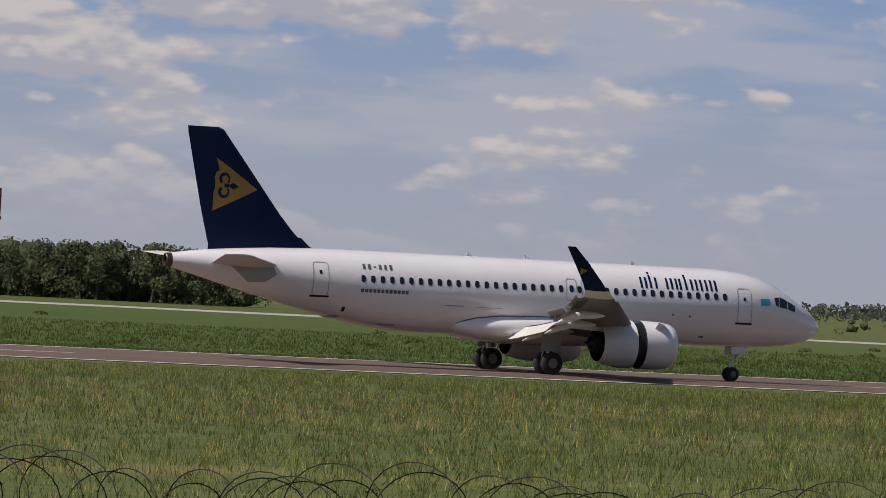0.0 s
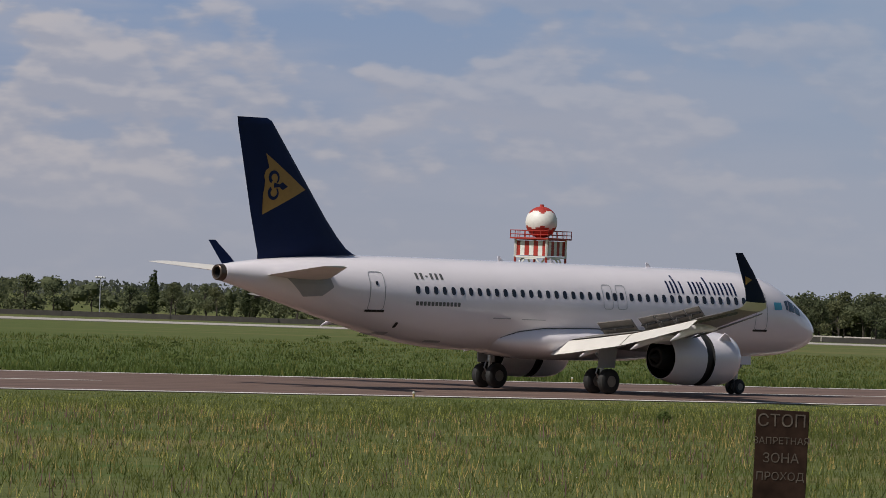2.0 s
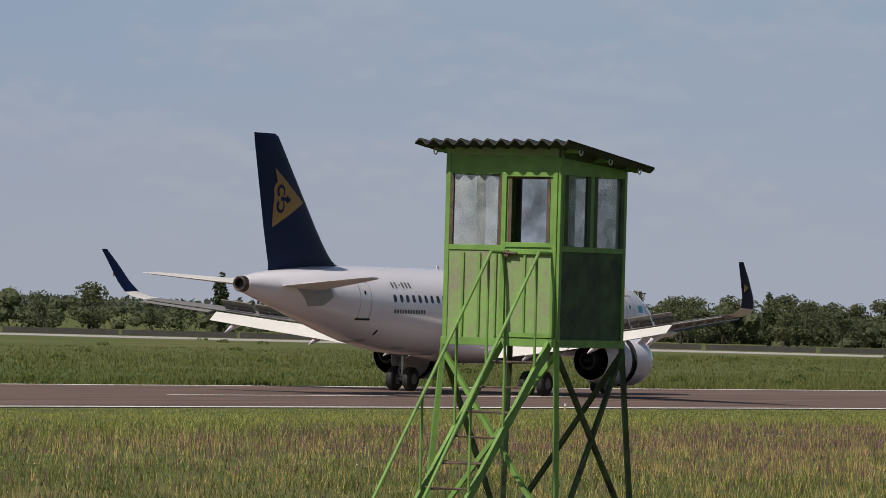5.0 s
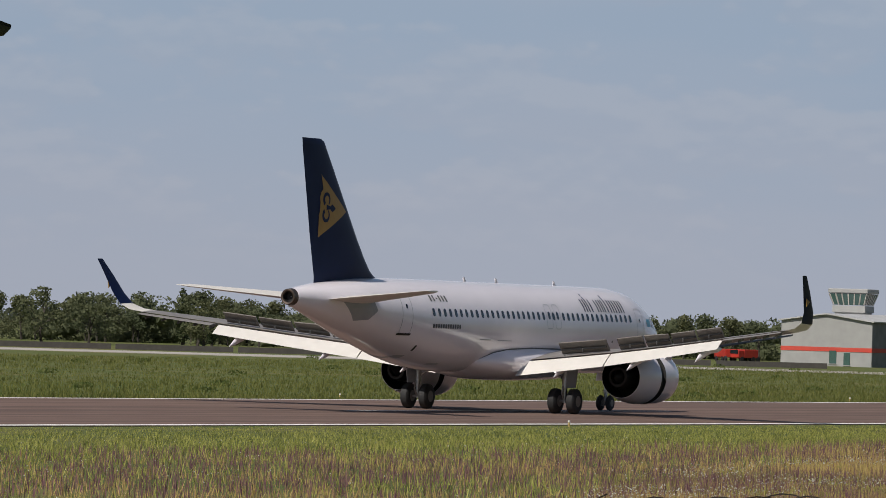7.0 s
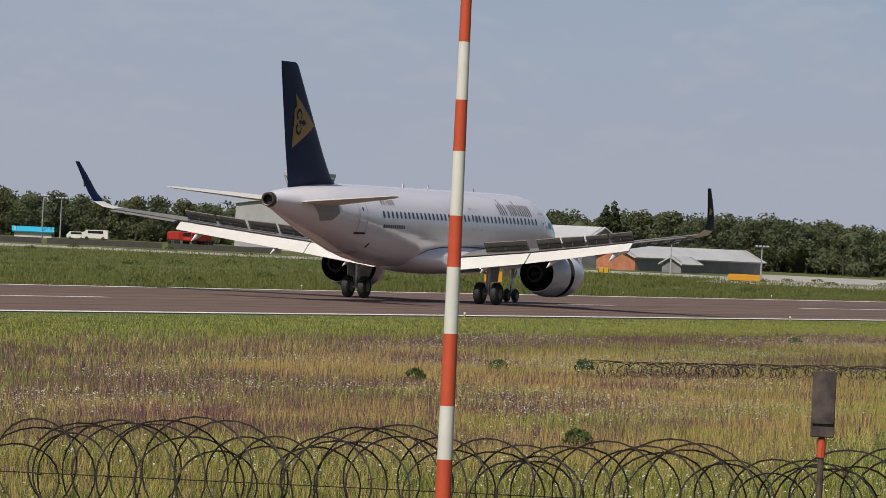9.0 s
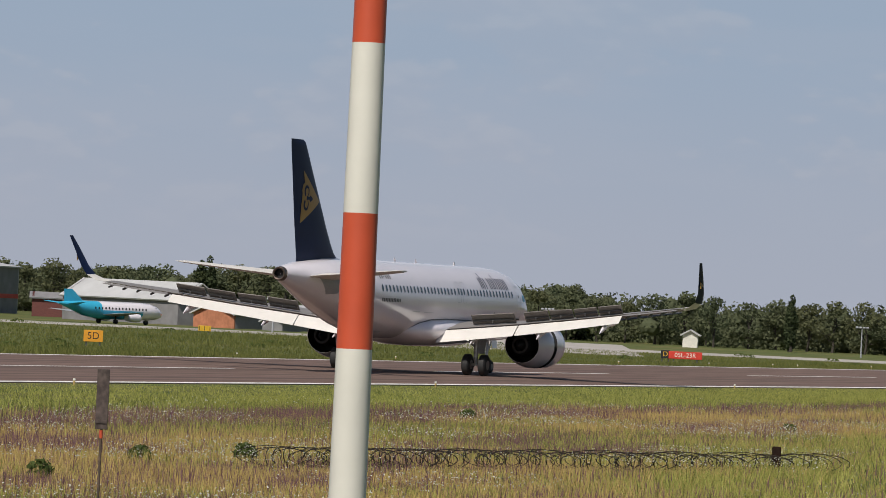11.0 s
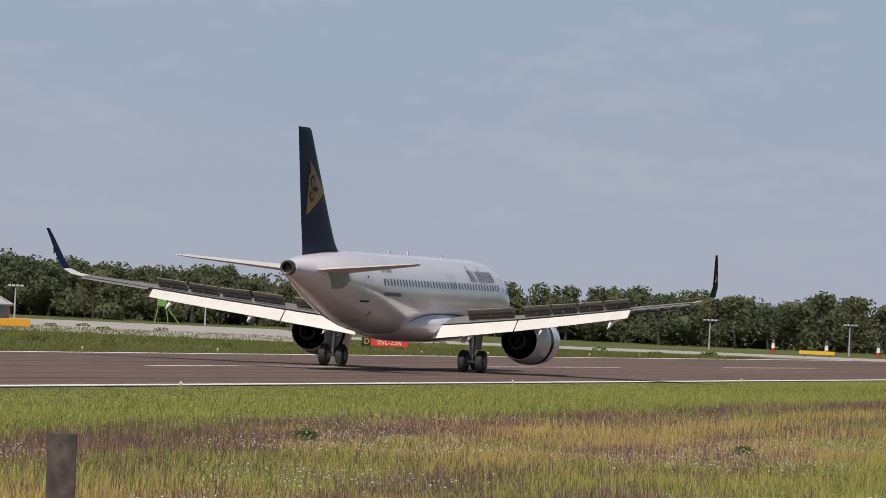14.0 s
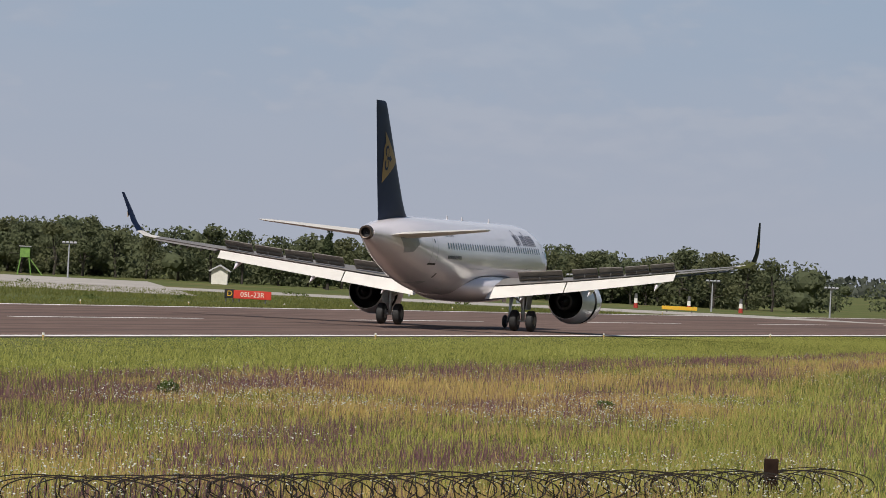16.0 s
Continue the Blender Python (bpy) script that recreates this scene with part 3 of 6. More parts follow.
def build_hull_details(hull):
    for side in (-1, 1):
        for k in range(40):
            a = 27.35 - 0.533 * k
            if any(abs(a - e) < 0.34 for e in (15.55, 14.65)):
                continue
            bm = bmesh.new()
            on_hull(bm, rounded(a, 4.47, 0.25, 0.37, 0.11), side)
            part("cabin_window", bm, GLASS_DARK, hull)
        for a in (15.55, 14.65):
            bm = bmesh.new()
            frame_on_hull(bm, a, 4.45, 0.62, 1.15, 0.15, side, 0.03)
            ex = part("overwing_exit", bm, GREY_PAINT, hull, "thin grey seam of an exit")
            bm = bmesh.new()
            on_hull(bm, rounded(a, 4.5, 0.24, 0.36, 0.1), side)
            part("cabin_window", bm, GLASS_DARK, ex)
        for a, z, w, h in ((29.65, 4.35, 0.86, 1.75), (5.35, 4.05, 0.86, 1.85)):
            bm = bmesh.new()
            frame_on_hull(bm, a, z, w, h, 0.16, side, 0.035)
            door = part("cabin_door", bm, GREY_PAINT, hull, "thin grey seam of a cabin door")
            bm = bmesh.new()
            on_hull(bm, rounded(a, z - h / 2 - 0.02, w + 0.16, 0.10, 0.04), side, 0.02)
            part("door_sill", bm, BLACK, door)
            bm = bmesh.new()
            on_hull(bm, rounded(a + 0.02, z + 0.35, 0.15, 0.2, 0.07), side)
            part("door_window", bm, GLASS_DARK, door)
        # cockpit glazing
        for quad in (((1.95, 4.18), (2.45, 4.42), (2.52, 3.98), (2.02, 3.85)), ((2.52, 4.45), (3.02, 4.60), (3.12, 4.08), (2.58, 4.0)), ((3.08, 4.6), (3.42, 4.55), (3.35, 4.15), (3.18, 4.1))):
            bm = bmesh.new()
            on_hull(bm, quad, side)
            part("cockpit_window", bm, GLASS_DARK, hull, "dark cockpit window")
        bm = bmesh.new()
        on_hull(bm, rounded(4.05, 4.3, 0.62, 0.36, 0.02), side)
        part("flag", bm, BLUE_FLAG, hull, "small pale blue flag")
        # title: plain blocks, one for each letter
        a = 11.5
        for w, h, gap in ((0.44, 0.58, 0.12), (0.13, 0.84, 0.12), (0.28, 0.58, 0.42), (0.44, 0.58, 0.12), (0.38, 0.58, 0.12), (0.28, 0.80, 0.12), (0.44, 0.58, 0.12), (0.46, 0.58, 0.12), (0.44, 0.58, 0.1)):
            for off in ((0.08, w - 0.08) if w > 0.3 else (w / 2,)):
                bm = bmesh.new()
                on_hull(bm, rounded(a - off, 4.74 + h / 2, 0.13, h, 0.03), side, 0.014)
                part("title_bar", bm, NAVY_PAINT, hull, "plain dark navy bar of the title")
            a -= w + gap
        for k in range(6):
            bm = bmesh.new()
            on_hull(bm, rounded(27.25 - 0.30 * k, 5.1, 0.15, 0.06 if k == 2 else 0.27, 0.02), side, 0.014)
            part("registration_bar", bm, DARK_GREY, hull, "small dark bar")
        for k in range(12):
            bm = bmesh.new()
            on_hull(bm, rounded(27.4 - 0.225 * k, 3.86, 0.16, 0.19, 0.03), side, 0.014)
            part("type_bar", bm, DARK_GREY, hull, "small dark bar")
        bm = bmesh.new()
        line = [(11.0 + 0.3 * k, fairing_joint(11.0 + 0.3 * k)) for k in range(40)]
        line = [(p, z) for p, z in line if z is not None]
        rows = [[bm.verts.new((NOSE_X - p, side * (hull_width(p, z + d) + 0.02), z + d)) for d in (0.045, -0.02)] for p, z in line]
        for p, q in zip(rows, rows[1:]):
            bm.faces.new((p[0], q[0], q[1], p[1]))
        part("fairing_seam", bm, DARK_GREY, hull, "dark seam above the belly fairing")
        bm = bmesh.new()
        on_hull(bm, ((34.4, 4.80), (32.2, 4.86), (32.0, 4.45), (32.5, 4.05), (33.4, 3.98)), side, 0.014)
        part("trim_panel", bm, GREY_PAINT, hull, "grey rubbing panel at the tailplane root")
        bm = bmesh.new()
        on_hull(bm, rounded(20.2, 3.28, 1.5, 0.03, 0.01), side, 0.014)
        part("panel_line", bm, GREY_PAINT, hull)
        # access panels and outlets low on the tail
        for pa, pz, pw, ph, pm in ((28.2, 2.85, 0.16, 0.26, BLACK), (28.5, 2.45, 0.6, 0.16, GREY_PAINT), (25.6, 2.15, 0.9, 0.10, GREY_PAINT), (22.2, 3.3, 1.1, 0.05, GREY_PAINT), (8.6, 3.35, 0.12, 0.12, DARK_GREY), (9.6, 3.4, 0.1, 0.1, DARK_GREY), (7.6, 2.3, 0.3, 0.1, DARK_GREY)):
            bm = bmesh.new()
            on_hull(bm, rounded(pa, pz, pw, ph, min(pw, ph) * 0.3), side, 0.014)
            part("access_panel", bm, pm, hull)
    for a in (20.5, 17.2, 11.0):
        bm = bmesh.new()
        panel(bm, [(NOSE_X - a, -0.012, 5.92), (NOSE_X - a - 0.3, -0.012, 5.92), (NOSE_X - a - 0.34, -0.012, 6.14), (NOSE_X - a - 0.2, -0.012, 6.14)], 0.024)
        part("antenna", bm, WHITE_PAINT, hull)


airliner = build_airliner()


# ---- near things: watchtower, mast, signs, wire ----
GREEN_PAINT = material("green_paint", (0.145, 0.265, 0.058), 0.5, vary=0.20, grain=5, patch=1.2, bump=0.12)
WORN_GREEN = material("worn_green_paint", (0.165, 0.285, 0.07), 0.6, vary=0.25, grain=11, patch=1.6, bump=0.2, second=(0.23, 0.215, 0.15))
# stains and the shade of the unlit sides, both put into the colour
SHADED_STAINED_GREEN = material("shaded_stained_green", (0.050, 0.085, 0.024), 0.6, vary=0.2, grain=4, patch=1.3, bump=0.15, second=(0.008, 0.010, 0.007))
ROOF_SHEET = material("tarred_sheet", (0.035, 0.034, 0.034), 0.75, vary=0.3, grain=5, patch=1.5, bump=0.2)
RUSTY = material("rusty_iron", (0.10, 0.065, 0.045), 0.75, vary=0.35, grain=12, patch=3, bump=0.25, second=(0.035, 0.03, 0.022))
SIGN_BROWN = material("weathered_board", (0.026, 0.015, 0.011), 0.9, vary=0.4, grain=7, patch=2.5, bump=0.2)
SIGN_BROWN.node_tree.nodes["Principled BSDF"].inputs["Specular IOR Level"].default_value = 0.08
GREY_BOARD = material("greyed_board", (0.075, 0.056, 0.050), 0.9, vary=0.5, grain=11, patch=4.5, bump=0.2, second=(0.026, 0.019, 0.017))
SIGN_TEXT = material("faded_lettering", (0.085, 0.068, 0.055), 0.8, vary=0.4, grain=14, patch=4, second=(0.04, 0.028, 0.022))
RED_PAINT = material("red_paint", (0.50, 0.075, 0.03), 0.5, vary=0.12, grain=5, patch=1.5, bump=0.08)
MAST_WHITE = material("mast_white", (0.62, 0.60, 0.54), 0.55, vary=0.08, grain=5, patch=1.5, bump=0.08)
WIRE = material("rusted_wire", (0.03, 0.022, 0.018), 0.7, metal=0.4, vary=0.3, grain=20, patch=4)
YELLOW_PAINT = material("yellow_paint", (0.55, 0.33, 0.02), 0.5, vary=0.1, bump=0.0)
SIGN_RED = material("sign_red", (0.50, 0.035, 0.02), 0.5, vary=0.1, bump=0.0)


def dusty_glass():
    m = bpy.data.materials.new("dusty_glass")
    m.use_nodes = True
    nt = m.node_tree
    n, link = nt.nodes, nt.links.new
    bsdf, out = n["Principled BSDF"], n["Material Output"]
    bsdf.inputs["Base Color"].default_value = (0.40, 0.43, 0.45, 1)
    bsdf.inputs["Roughness"].default_value = 0.25
    clear, mix, tex, ramp, co = (n.new("ShaderNode" + k) for k in ("BsdfTransparent", "MixShader", "TexNoise", "MapRange", "TexCoord"))
    tex.inputs["Scale"].default_value, tex.inputs["Detail"].default_value = 2.2, 6
    ramp.inputs["From Min"].default_value, ramp.inputs["From Max"].default_value = 0.35, 0.75
    ramp.inputs["To Min"].default_value, ramp.inputs["To Max"].default_value = 0.15, 0.62
    link(co.outputs["Object"], tex.inputs["Vector"])
    link(tex.outputs["Fac"], ramp.inputs["Value"])
    link(ramp.outputs["Result"], mix.inputs["Fac"])
    link(clear.outputs[0], mix.inputs[1])
    link(bsdf.outputs[0], mix.inputs[2])
    link(mix.outputs[0], out.inputs["Surface"])
    return m


DUSTY_GLASS = dusty_glass()


def build_watchtower(m):
    """A green sheet-metal cabin on four braced legs, with a steep stair up to its door."""
    tower = thing("watchtower", "green metal watchtower cabin on braced legs with a steep stair", "watchtower", m)
    h, floor, sill, head, top = 1.125, 3.48, 5.06, 6.34, 6.66

    def face_point(face, s, z, out=0.0):
        """A point on a face: 0 the door side (-x), 1 (-y), 2 (+x), 3 (+y); s runs along it from -h to h."""
        return {0: (-h - out, -s, z), 1: (s, -h - out, z), 2: (h + out, s, z), 3: (-s, h + out, z)}[face]

    def plate(name, face, s0, s1, z0, z1, out, thick, mat, parent, label=""):
        bm = bmesh.new()
        a = [Vector(face_point(face, s, z, o)) for o in (out, out + thick) for s in (s0, s1) for z in (z0, z1)]
        lo = Vector([min(p[i] for p in a) for i in range(3)])
        hi = Vector([max(p[i] for p in a) for i in range(3)])
        box(bm, *(hi - lo), pose(*((lo + hi) / 2)), 0.004)
        return part(name, bm, mat, parent, label)

    bm = bmesh.new()
    box(bm, 2 * h, 2 * h, 0.10, pose(0, 0, floor + 0.05))
    part("cabin_floor", bm, GREEN_PAINT, tower)
    for x in (-h, h):
        for y in (-h, h):
            bm = bmesh.new()
            box(bm, 0.09, 0.09, top - floor, pose(x - math.copysign(0.045, x), y - math.copysign(0.045, y), (top + floor) / 2), 0.006)
            part("corner_post", bm, GREEN_PAINT, tower)
    for face in range(4):
        # walls other than the door side carry shade in their dark green
        wall = plate("side_panel", face, -h + 0.09, h - 0.09, floor + 0.1, sill, -0.06, 0.04, WORN_GREEN if face == 0 else SHADED_STAINED_GREEN, tower, "green sheet panel with peeling paint" if face == 0 else "stained green sheet panel with shade in its dark colour")
        plate("sill_rail", face, -h + 0.09, h - 0.09, sill, sill + 0.09, -0.07, 0.07, GREEN_PAINT, tower)
        plate("header", face, -h + 0.09, h - 0.09, head, top, -0.06, 0.05, GREEN_PAINT, tower)
        plate("base_rail", face, -h, h, floor - 0.02, floor + 0.11, 0.002, 0.025, GREEN_PAINT, tower)
        # windows: panes between mullions
        if face == 0:
            bays = ((-h + 0.12, -0.06), (0.14, h - 0.24))
        elif face == 1:
            bays = ((-h + 0.22, -0.16), (0.08, h - 0.14))
        else:
            bays = ((-h + 0.12, -0.06), (0.06, h - 0.12))
        for s0, s1 in bays:
            door_window = face == 0 and s0 > 0          # its glass is gone
            if not door_window:
                pane = plate("pane", face, s0, s1, sill + 0.09, head, -0.045, 0.006, DUSTY_GLASS, tower, "dusty window pane")
                pane.visible_shadow = False
            wide = 0.035 if face == 0 else 0.06
            for e in (s0, s1):
                # bars off the door side are darkened to stand in for shade
                plate("window_bar", face, e - wide, e + wide, sill + 0.09, head, -0.055, 0.05, RUSTY if face == 0 else SHADED_STAINED_GREEN, tower)
            if door_window:
                plate("window_bar", face, s0, s1, head - 0.08, head, -0.08, 0.05, RUSTY, tower)
        edges = [-h + 0.09] + [v for b in bays for v in b] + [h - 0.09]
        for e0, e1 in zip(edges[::2], edges[1::2]):
            if e1 - e0 > 0.09:
                plate("mullion", face, e0 + 0.035, e1 - 0.035, sill + 0.09, head, -0.06, 0.05, GREEN_PAINT, tower)
    # door: frame, lower panel ribs and a bolt
    for s in (0.04, h - 0.1):
        plate("door_stile", 0, s - 0.045, s + 0.045, floor + 0.14, head + 0.03, 0.0, 0.03, GREEN_PAINT, tower)
    for z in (floor + 0.17, sill - 0.02, sill + 0.1, head + 0.0):
        plate("door_rail", 0, 0.085, h - 0.145, z - 0.04, z + 0.04, 0.0, 0.028, GREEN_PAINT, tower)
    for s in (-0.74, -0.42, -0.10, 0.46):
        plate("panel_rib", 0, s - 0.02, s + 0.02, floor + 0.14, sill - 0.04, -0.02, 0.035, GREEN_PAINT, tower)
    bm = bmesh.new()
    rod(bm, (-h - 0.06, -0.02, sill - 0.03), (-h - 0.06, -0.34, sill - 0.05), 0.022, n=8)
    box(bm, 0.05, 0.1, 0.1, pose(-h - 0.04, -0.12, sill - 0.05))
    part("door_bolt", bm, RUSTY, tower, "rusty door bolt")
    plate("fascia", 0, -h, h, top, top + 0.13, -0.05, 0.045, WORN_GREEN, tower, "worn green board under the roof edge")
    # roof of corrugated sheet, falling away from the door
    bm = bmesh.new()
    cols, over = 81, 1.49
    up, dn = [], []
    for i in range(cols):
        y = -over + 2 * over * i / (cols - 1)
        w = 0.045 * math.sin(2 * math.pi * y / 0.265)
        up.append([bm.verts.new((x, y, 6.88 - 0.120 * (x + 1.56) + w)) for x in (-1.56, 0, 1.40)])
        dn.append([bm.verts.new((x, y, 6.85 - 0.120 * (x + 1.56) + w)) for x in (-1.56, 0, 1.40)])
    for i in range(cols - 1):
        for j in range(2):
            bm.faces.new((up[i][j], up[i + 1][j], up[i + 1][j + 1], up[i][j + 1]))
            bm.faces.new((dn[i][j], dn[i][j + 1], dn[i + 1][j + 1], dn[i + 1][j]))
        for j in (0, 2):
            bm.faces.new((up[i][j], dn[i][j], dn[i + 1][j], up[i + 1][j]))
    part("roof", bm, ROOF_SHEET, tower, "dark corrugated roof sheet", True)
    for x in (-1.0, 0.0, 1.0):
        bm = bmesh.new()
        z = 6.80 - 0.120 * (x + 1.5)
        box(bm, 0.07, 2.76, 0.08, pose(x, 0, z))
        rafter = part("rafter", bm, GREEN_PAINT, tower)
        for y in (-1.42, 1.42):
            bm = bmesh.new()
            for k in range(10):
                q0, q1 = 2 * math.pi * k / 10, 2 * math.pi * (k + 1) / 10
                rod(bm, (x + 0.055 * math.cos(q0), y, z - 0.02 + 0.055 * math.sin(q0)), (x + 0.055 * math.cos(q1), y, z - 0.02 + 0.055 * math.sin(q1)), 0.011, n=5)
            part("pipe_end", bm, MAST_WHITE, rafter)
    # gable plate on the unlit side, its shade put into the green
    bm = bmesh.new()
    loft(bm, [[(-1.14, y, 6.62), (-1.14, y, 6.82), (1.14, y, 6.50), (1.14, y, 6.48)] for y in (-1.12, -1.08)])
    part("gable_plate", bm, SHADED_STAINED_GREEN, tower)
    # legs, splayed a little, and cross braces, with shade in the dark ones' colour
    foot, knee = 1.30, 1.10
    for sx in (-1, 1):
        for sy in (-1, 1):
            bm = bmesh.new()
            bar(bm, (sx * foot, sy * foot, 0), (sx * knee, sy * knee, floor), 0.085, 0.085)
            part("leg", bm, GREEN_PAINT if sx < 0 else SHADED_STAINED_GREEN, tower)
    for ax, s in (("x", -1), ("x", 1), ("y", -1), ("y", 1)):
        for d in ((-1, 1) if s < 0 else (1,)):
            p, q = (d * foot * 0.98, s * foot * 0.99, 0.25), (-d * knee, s * knee, floor - 0.12)
            if ax == "x":
                p, q = (p[1], p[0], p[2]), (q[1], q[0], q[2])
            bm = bmesh.new()
            bar(bm, p, q, 0.075, 0.075)
            part("brace", bm, GREEN_PAINT if (ax == "x" and s < 0) else SHADED_STAINED_GREEN, tower)
    # stair with rods for treads and two handrails
    run = 3.45
    for y in (-0.98, -0.05):
        bm = bmesh.new()
        bar(bm, (-h - 0.02, y, floor + 0.02), (-h - run, y, 0.0), 0.06, 0.15)
        part("stringer", bm, GREEN_PAINT, tower)
        bm = bmesh.new()
        for a, b in (((-h, y, 5.03), (-h - 0.42, y, 5.03)), ((-h - 0.42, y, 5.03), (-h - run - 0.5, y, 0.92)), ((-h - run - 0.5, y, 0.92), (-h - run - 0.5, y, 0.0))):
            rod(bm, a, b, 0.03, n=8)
        rail = part("handrail", bm, GREEN_PAINT, tower, "green tube handrail", True)
        for f in (0.14, 0.42, 0.72):
            x = -h - run * f
            bm = bmesh.new()
            rod(bm, (x, y, floor * (1 - f)), (x, y, 5.03 - (-h - 0.42 - x) * 4.11 / (run + 0.08)), 0.024, n=8)
            part("baluster", bm, GREEN_PAINT, rail)
    for k in range(8):
        f = (k + 0.7) / 8.4
        bm = bmesh.new()
        for d in (-0.05, 0.0, 0.06):
            rod(bm, (-h - run * f + d, -0.95, floor * (1 - f) + random.uniform(-0.01, 0.01)), (-h - run * f + d, -0.08, floor * (1 - f) + random.uniform(-0.02, 0.02)), 0.017, n=5)
        part("tread", bm, RUSTY, tower, "tread of welded rods")
    return tower


build_watchtower(pose(-20.7, -95.8, 0, 0, 0, 5.5))


def build_mast(m):
    """A slender red and white banded pole with floodlight frames near its top."""
    mast = thing("light_mast", "red and white banded steel mast with floodlight frames", "mast", m)
    joints = [0.0, 0.45, 0.9, 1.35, 1.88, 2.37, 3.03, 3.64, 4.11, 4.70, 5.17, 5.70, 6.19, 6.65, 7.15, 7.58]
    for k, (z0, z1) in enumerate(zip(joints, joints[1:])):
        bm = bmesh.new()
        rod(bm, (0, 0, z0), (0, 0, z1), 0.0809 - 0.005 * z0, 0.0809 - 0.005 * z1, 14)
        part("band", bm, RED_PAINT if k % 2 == 1 else MAST_WHITE, mast, "", True)
    for s in (-1, 1):
        bm = bmesh.new()
        bar(bm, (0, s * 0.03, 7.18), (0, s * 0.83, 7.18), 0.03, 0.03)
        arm = part("arm", bm, DARK_GREY, mast, "dark floodlight arm")
        for lean in (-1, 1):
            bm = bmesh.new()
            c = Vector((0, s * 0.65, 6.82))
            out = lean * (0.30 if lean * s < 0 else 0.56)
            panel(bm, [c + Vector((-0.20, 0, 0)), c + Vector((0.20, 0, 0)), c + Vector((0.20, out, 0.28)), c + Vector((-0.20, out, 0.28))], 0.055)
            part("floodlight", bm, BLACK, arm, "dark slanted floodlight tray")
        bm = bmesh.new()
        rod(bm, (0, s * 0.65, 6.84), (0, s * 0.65, 7.18), 0.012, n=6)
        rod(bm, (0, s * 0.46, 7.01), (0, s * 0.86, 7.01), 0.009, n=6)
        part("bracket", bm, BLACK, arm)
    return mast


build_mast(pose(0.33, -97.76, 0, 0, 0.4, 24))


def text_part(name, body, size, mat, parent, m, label=""):
    """Lettering as a mesh, in the built-in typeface."""
    cu = bpy.data.curves.new(name, "FONT")
    cu.body, cu.size, cu.align_x, cu.align_y, cu.extrude = body, size, "CENTER", "CENTER", 0.002
    tmp = bpy.data.objects.new(name, cu)
    scene.collection.objects.link(tmp)
    me = bpy.data.meshes.new_from_object(tmp.evaluated_get(bpy.context.evaluated_depsgraph_get()))
    bpy.data.objects.remove(tmp)
    me.materials.clear()
    me.materials.append(mat)
    ob = new(name, me)
    ob.parent = parent
    ob.matrix_basis = m
    return tagged(ob, label=label)


def build_warning_sign(m):
    """A brown weathered board on a post; its face looks along -x."""
    sign = thing("warning_sign", "dark brown weathered warning board with faded lettering on a post", "sign", m)
    bm = bmesh.new()
    box(bm, 0.03, 0.64, 1.15, pose(0, 0, 2.48, 0.8, 0, 0), 0.006)
    board = part("board", bm, SIGN_BROWN, sign)
    for body, size, z in (("СТОП", 0.21, 2.92), ("ЗАПРЕТНАЯ", 0.115, 2.68), ("ЗОНА", 0.16, 2.47), ("ПРОХОД", 0.135, 2.25)):
        text_part("lettering", body, size, SIGN_TEXT, board, pose(-0.021, 0, z, 90.8, 0, -90), "faded pale capitals")
    bm = bmesh.new()
    rod(bm, (0.05, 0, 0), (0.05, 0, 2.7), 0.035, n=10)
    part("post", bm, RUSTY, sign, "", True)
    return sign


build_warning_sign(pose(-100.31, -143.2, 0, 0, 0, 44))


def build_marker_board(m, width, low, high):
    """A narrow weathered board on a thin post, seen from its back."""
    board = thing("marker_board", "narrow dark weathered board on a thin post", "sign", m, group="marker boards")
    bm = bmesh.new()
    box(bm, 0.03, width, high - low, pose(0, 0, (high + low) / 2), 0.006)
    box(bm, 0.035, width * 0.9, 0.05, pose(-0.012, 0, low + 0.12))
    part("board", bm, GREY_BOARD, board)
    bm = bmesh.new()
    rod(bm, (0.03, 0, 0), (0.03, 0, high - 0.1), 0.022, n=8)
    post = part("post", bm, RUSTY, board)
    bm = bmesh.new()
    rod(bm, (0.03, 0, low - 0.14), (0.03, 0, low - 0.01), 0.03, n=8)
    part("red_band", bm, RED_PAINT, post)


build_marker_board(pose(-9.39, -105.08, 0, 0, 0, 24), 0.163, 2.67, 3.13)
build_marker_board(pose(59.9, -70.45, 0, 0, 0, 20), 0.194, 1.6, 2.54)


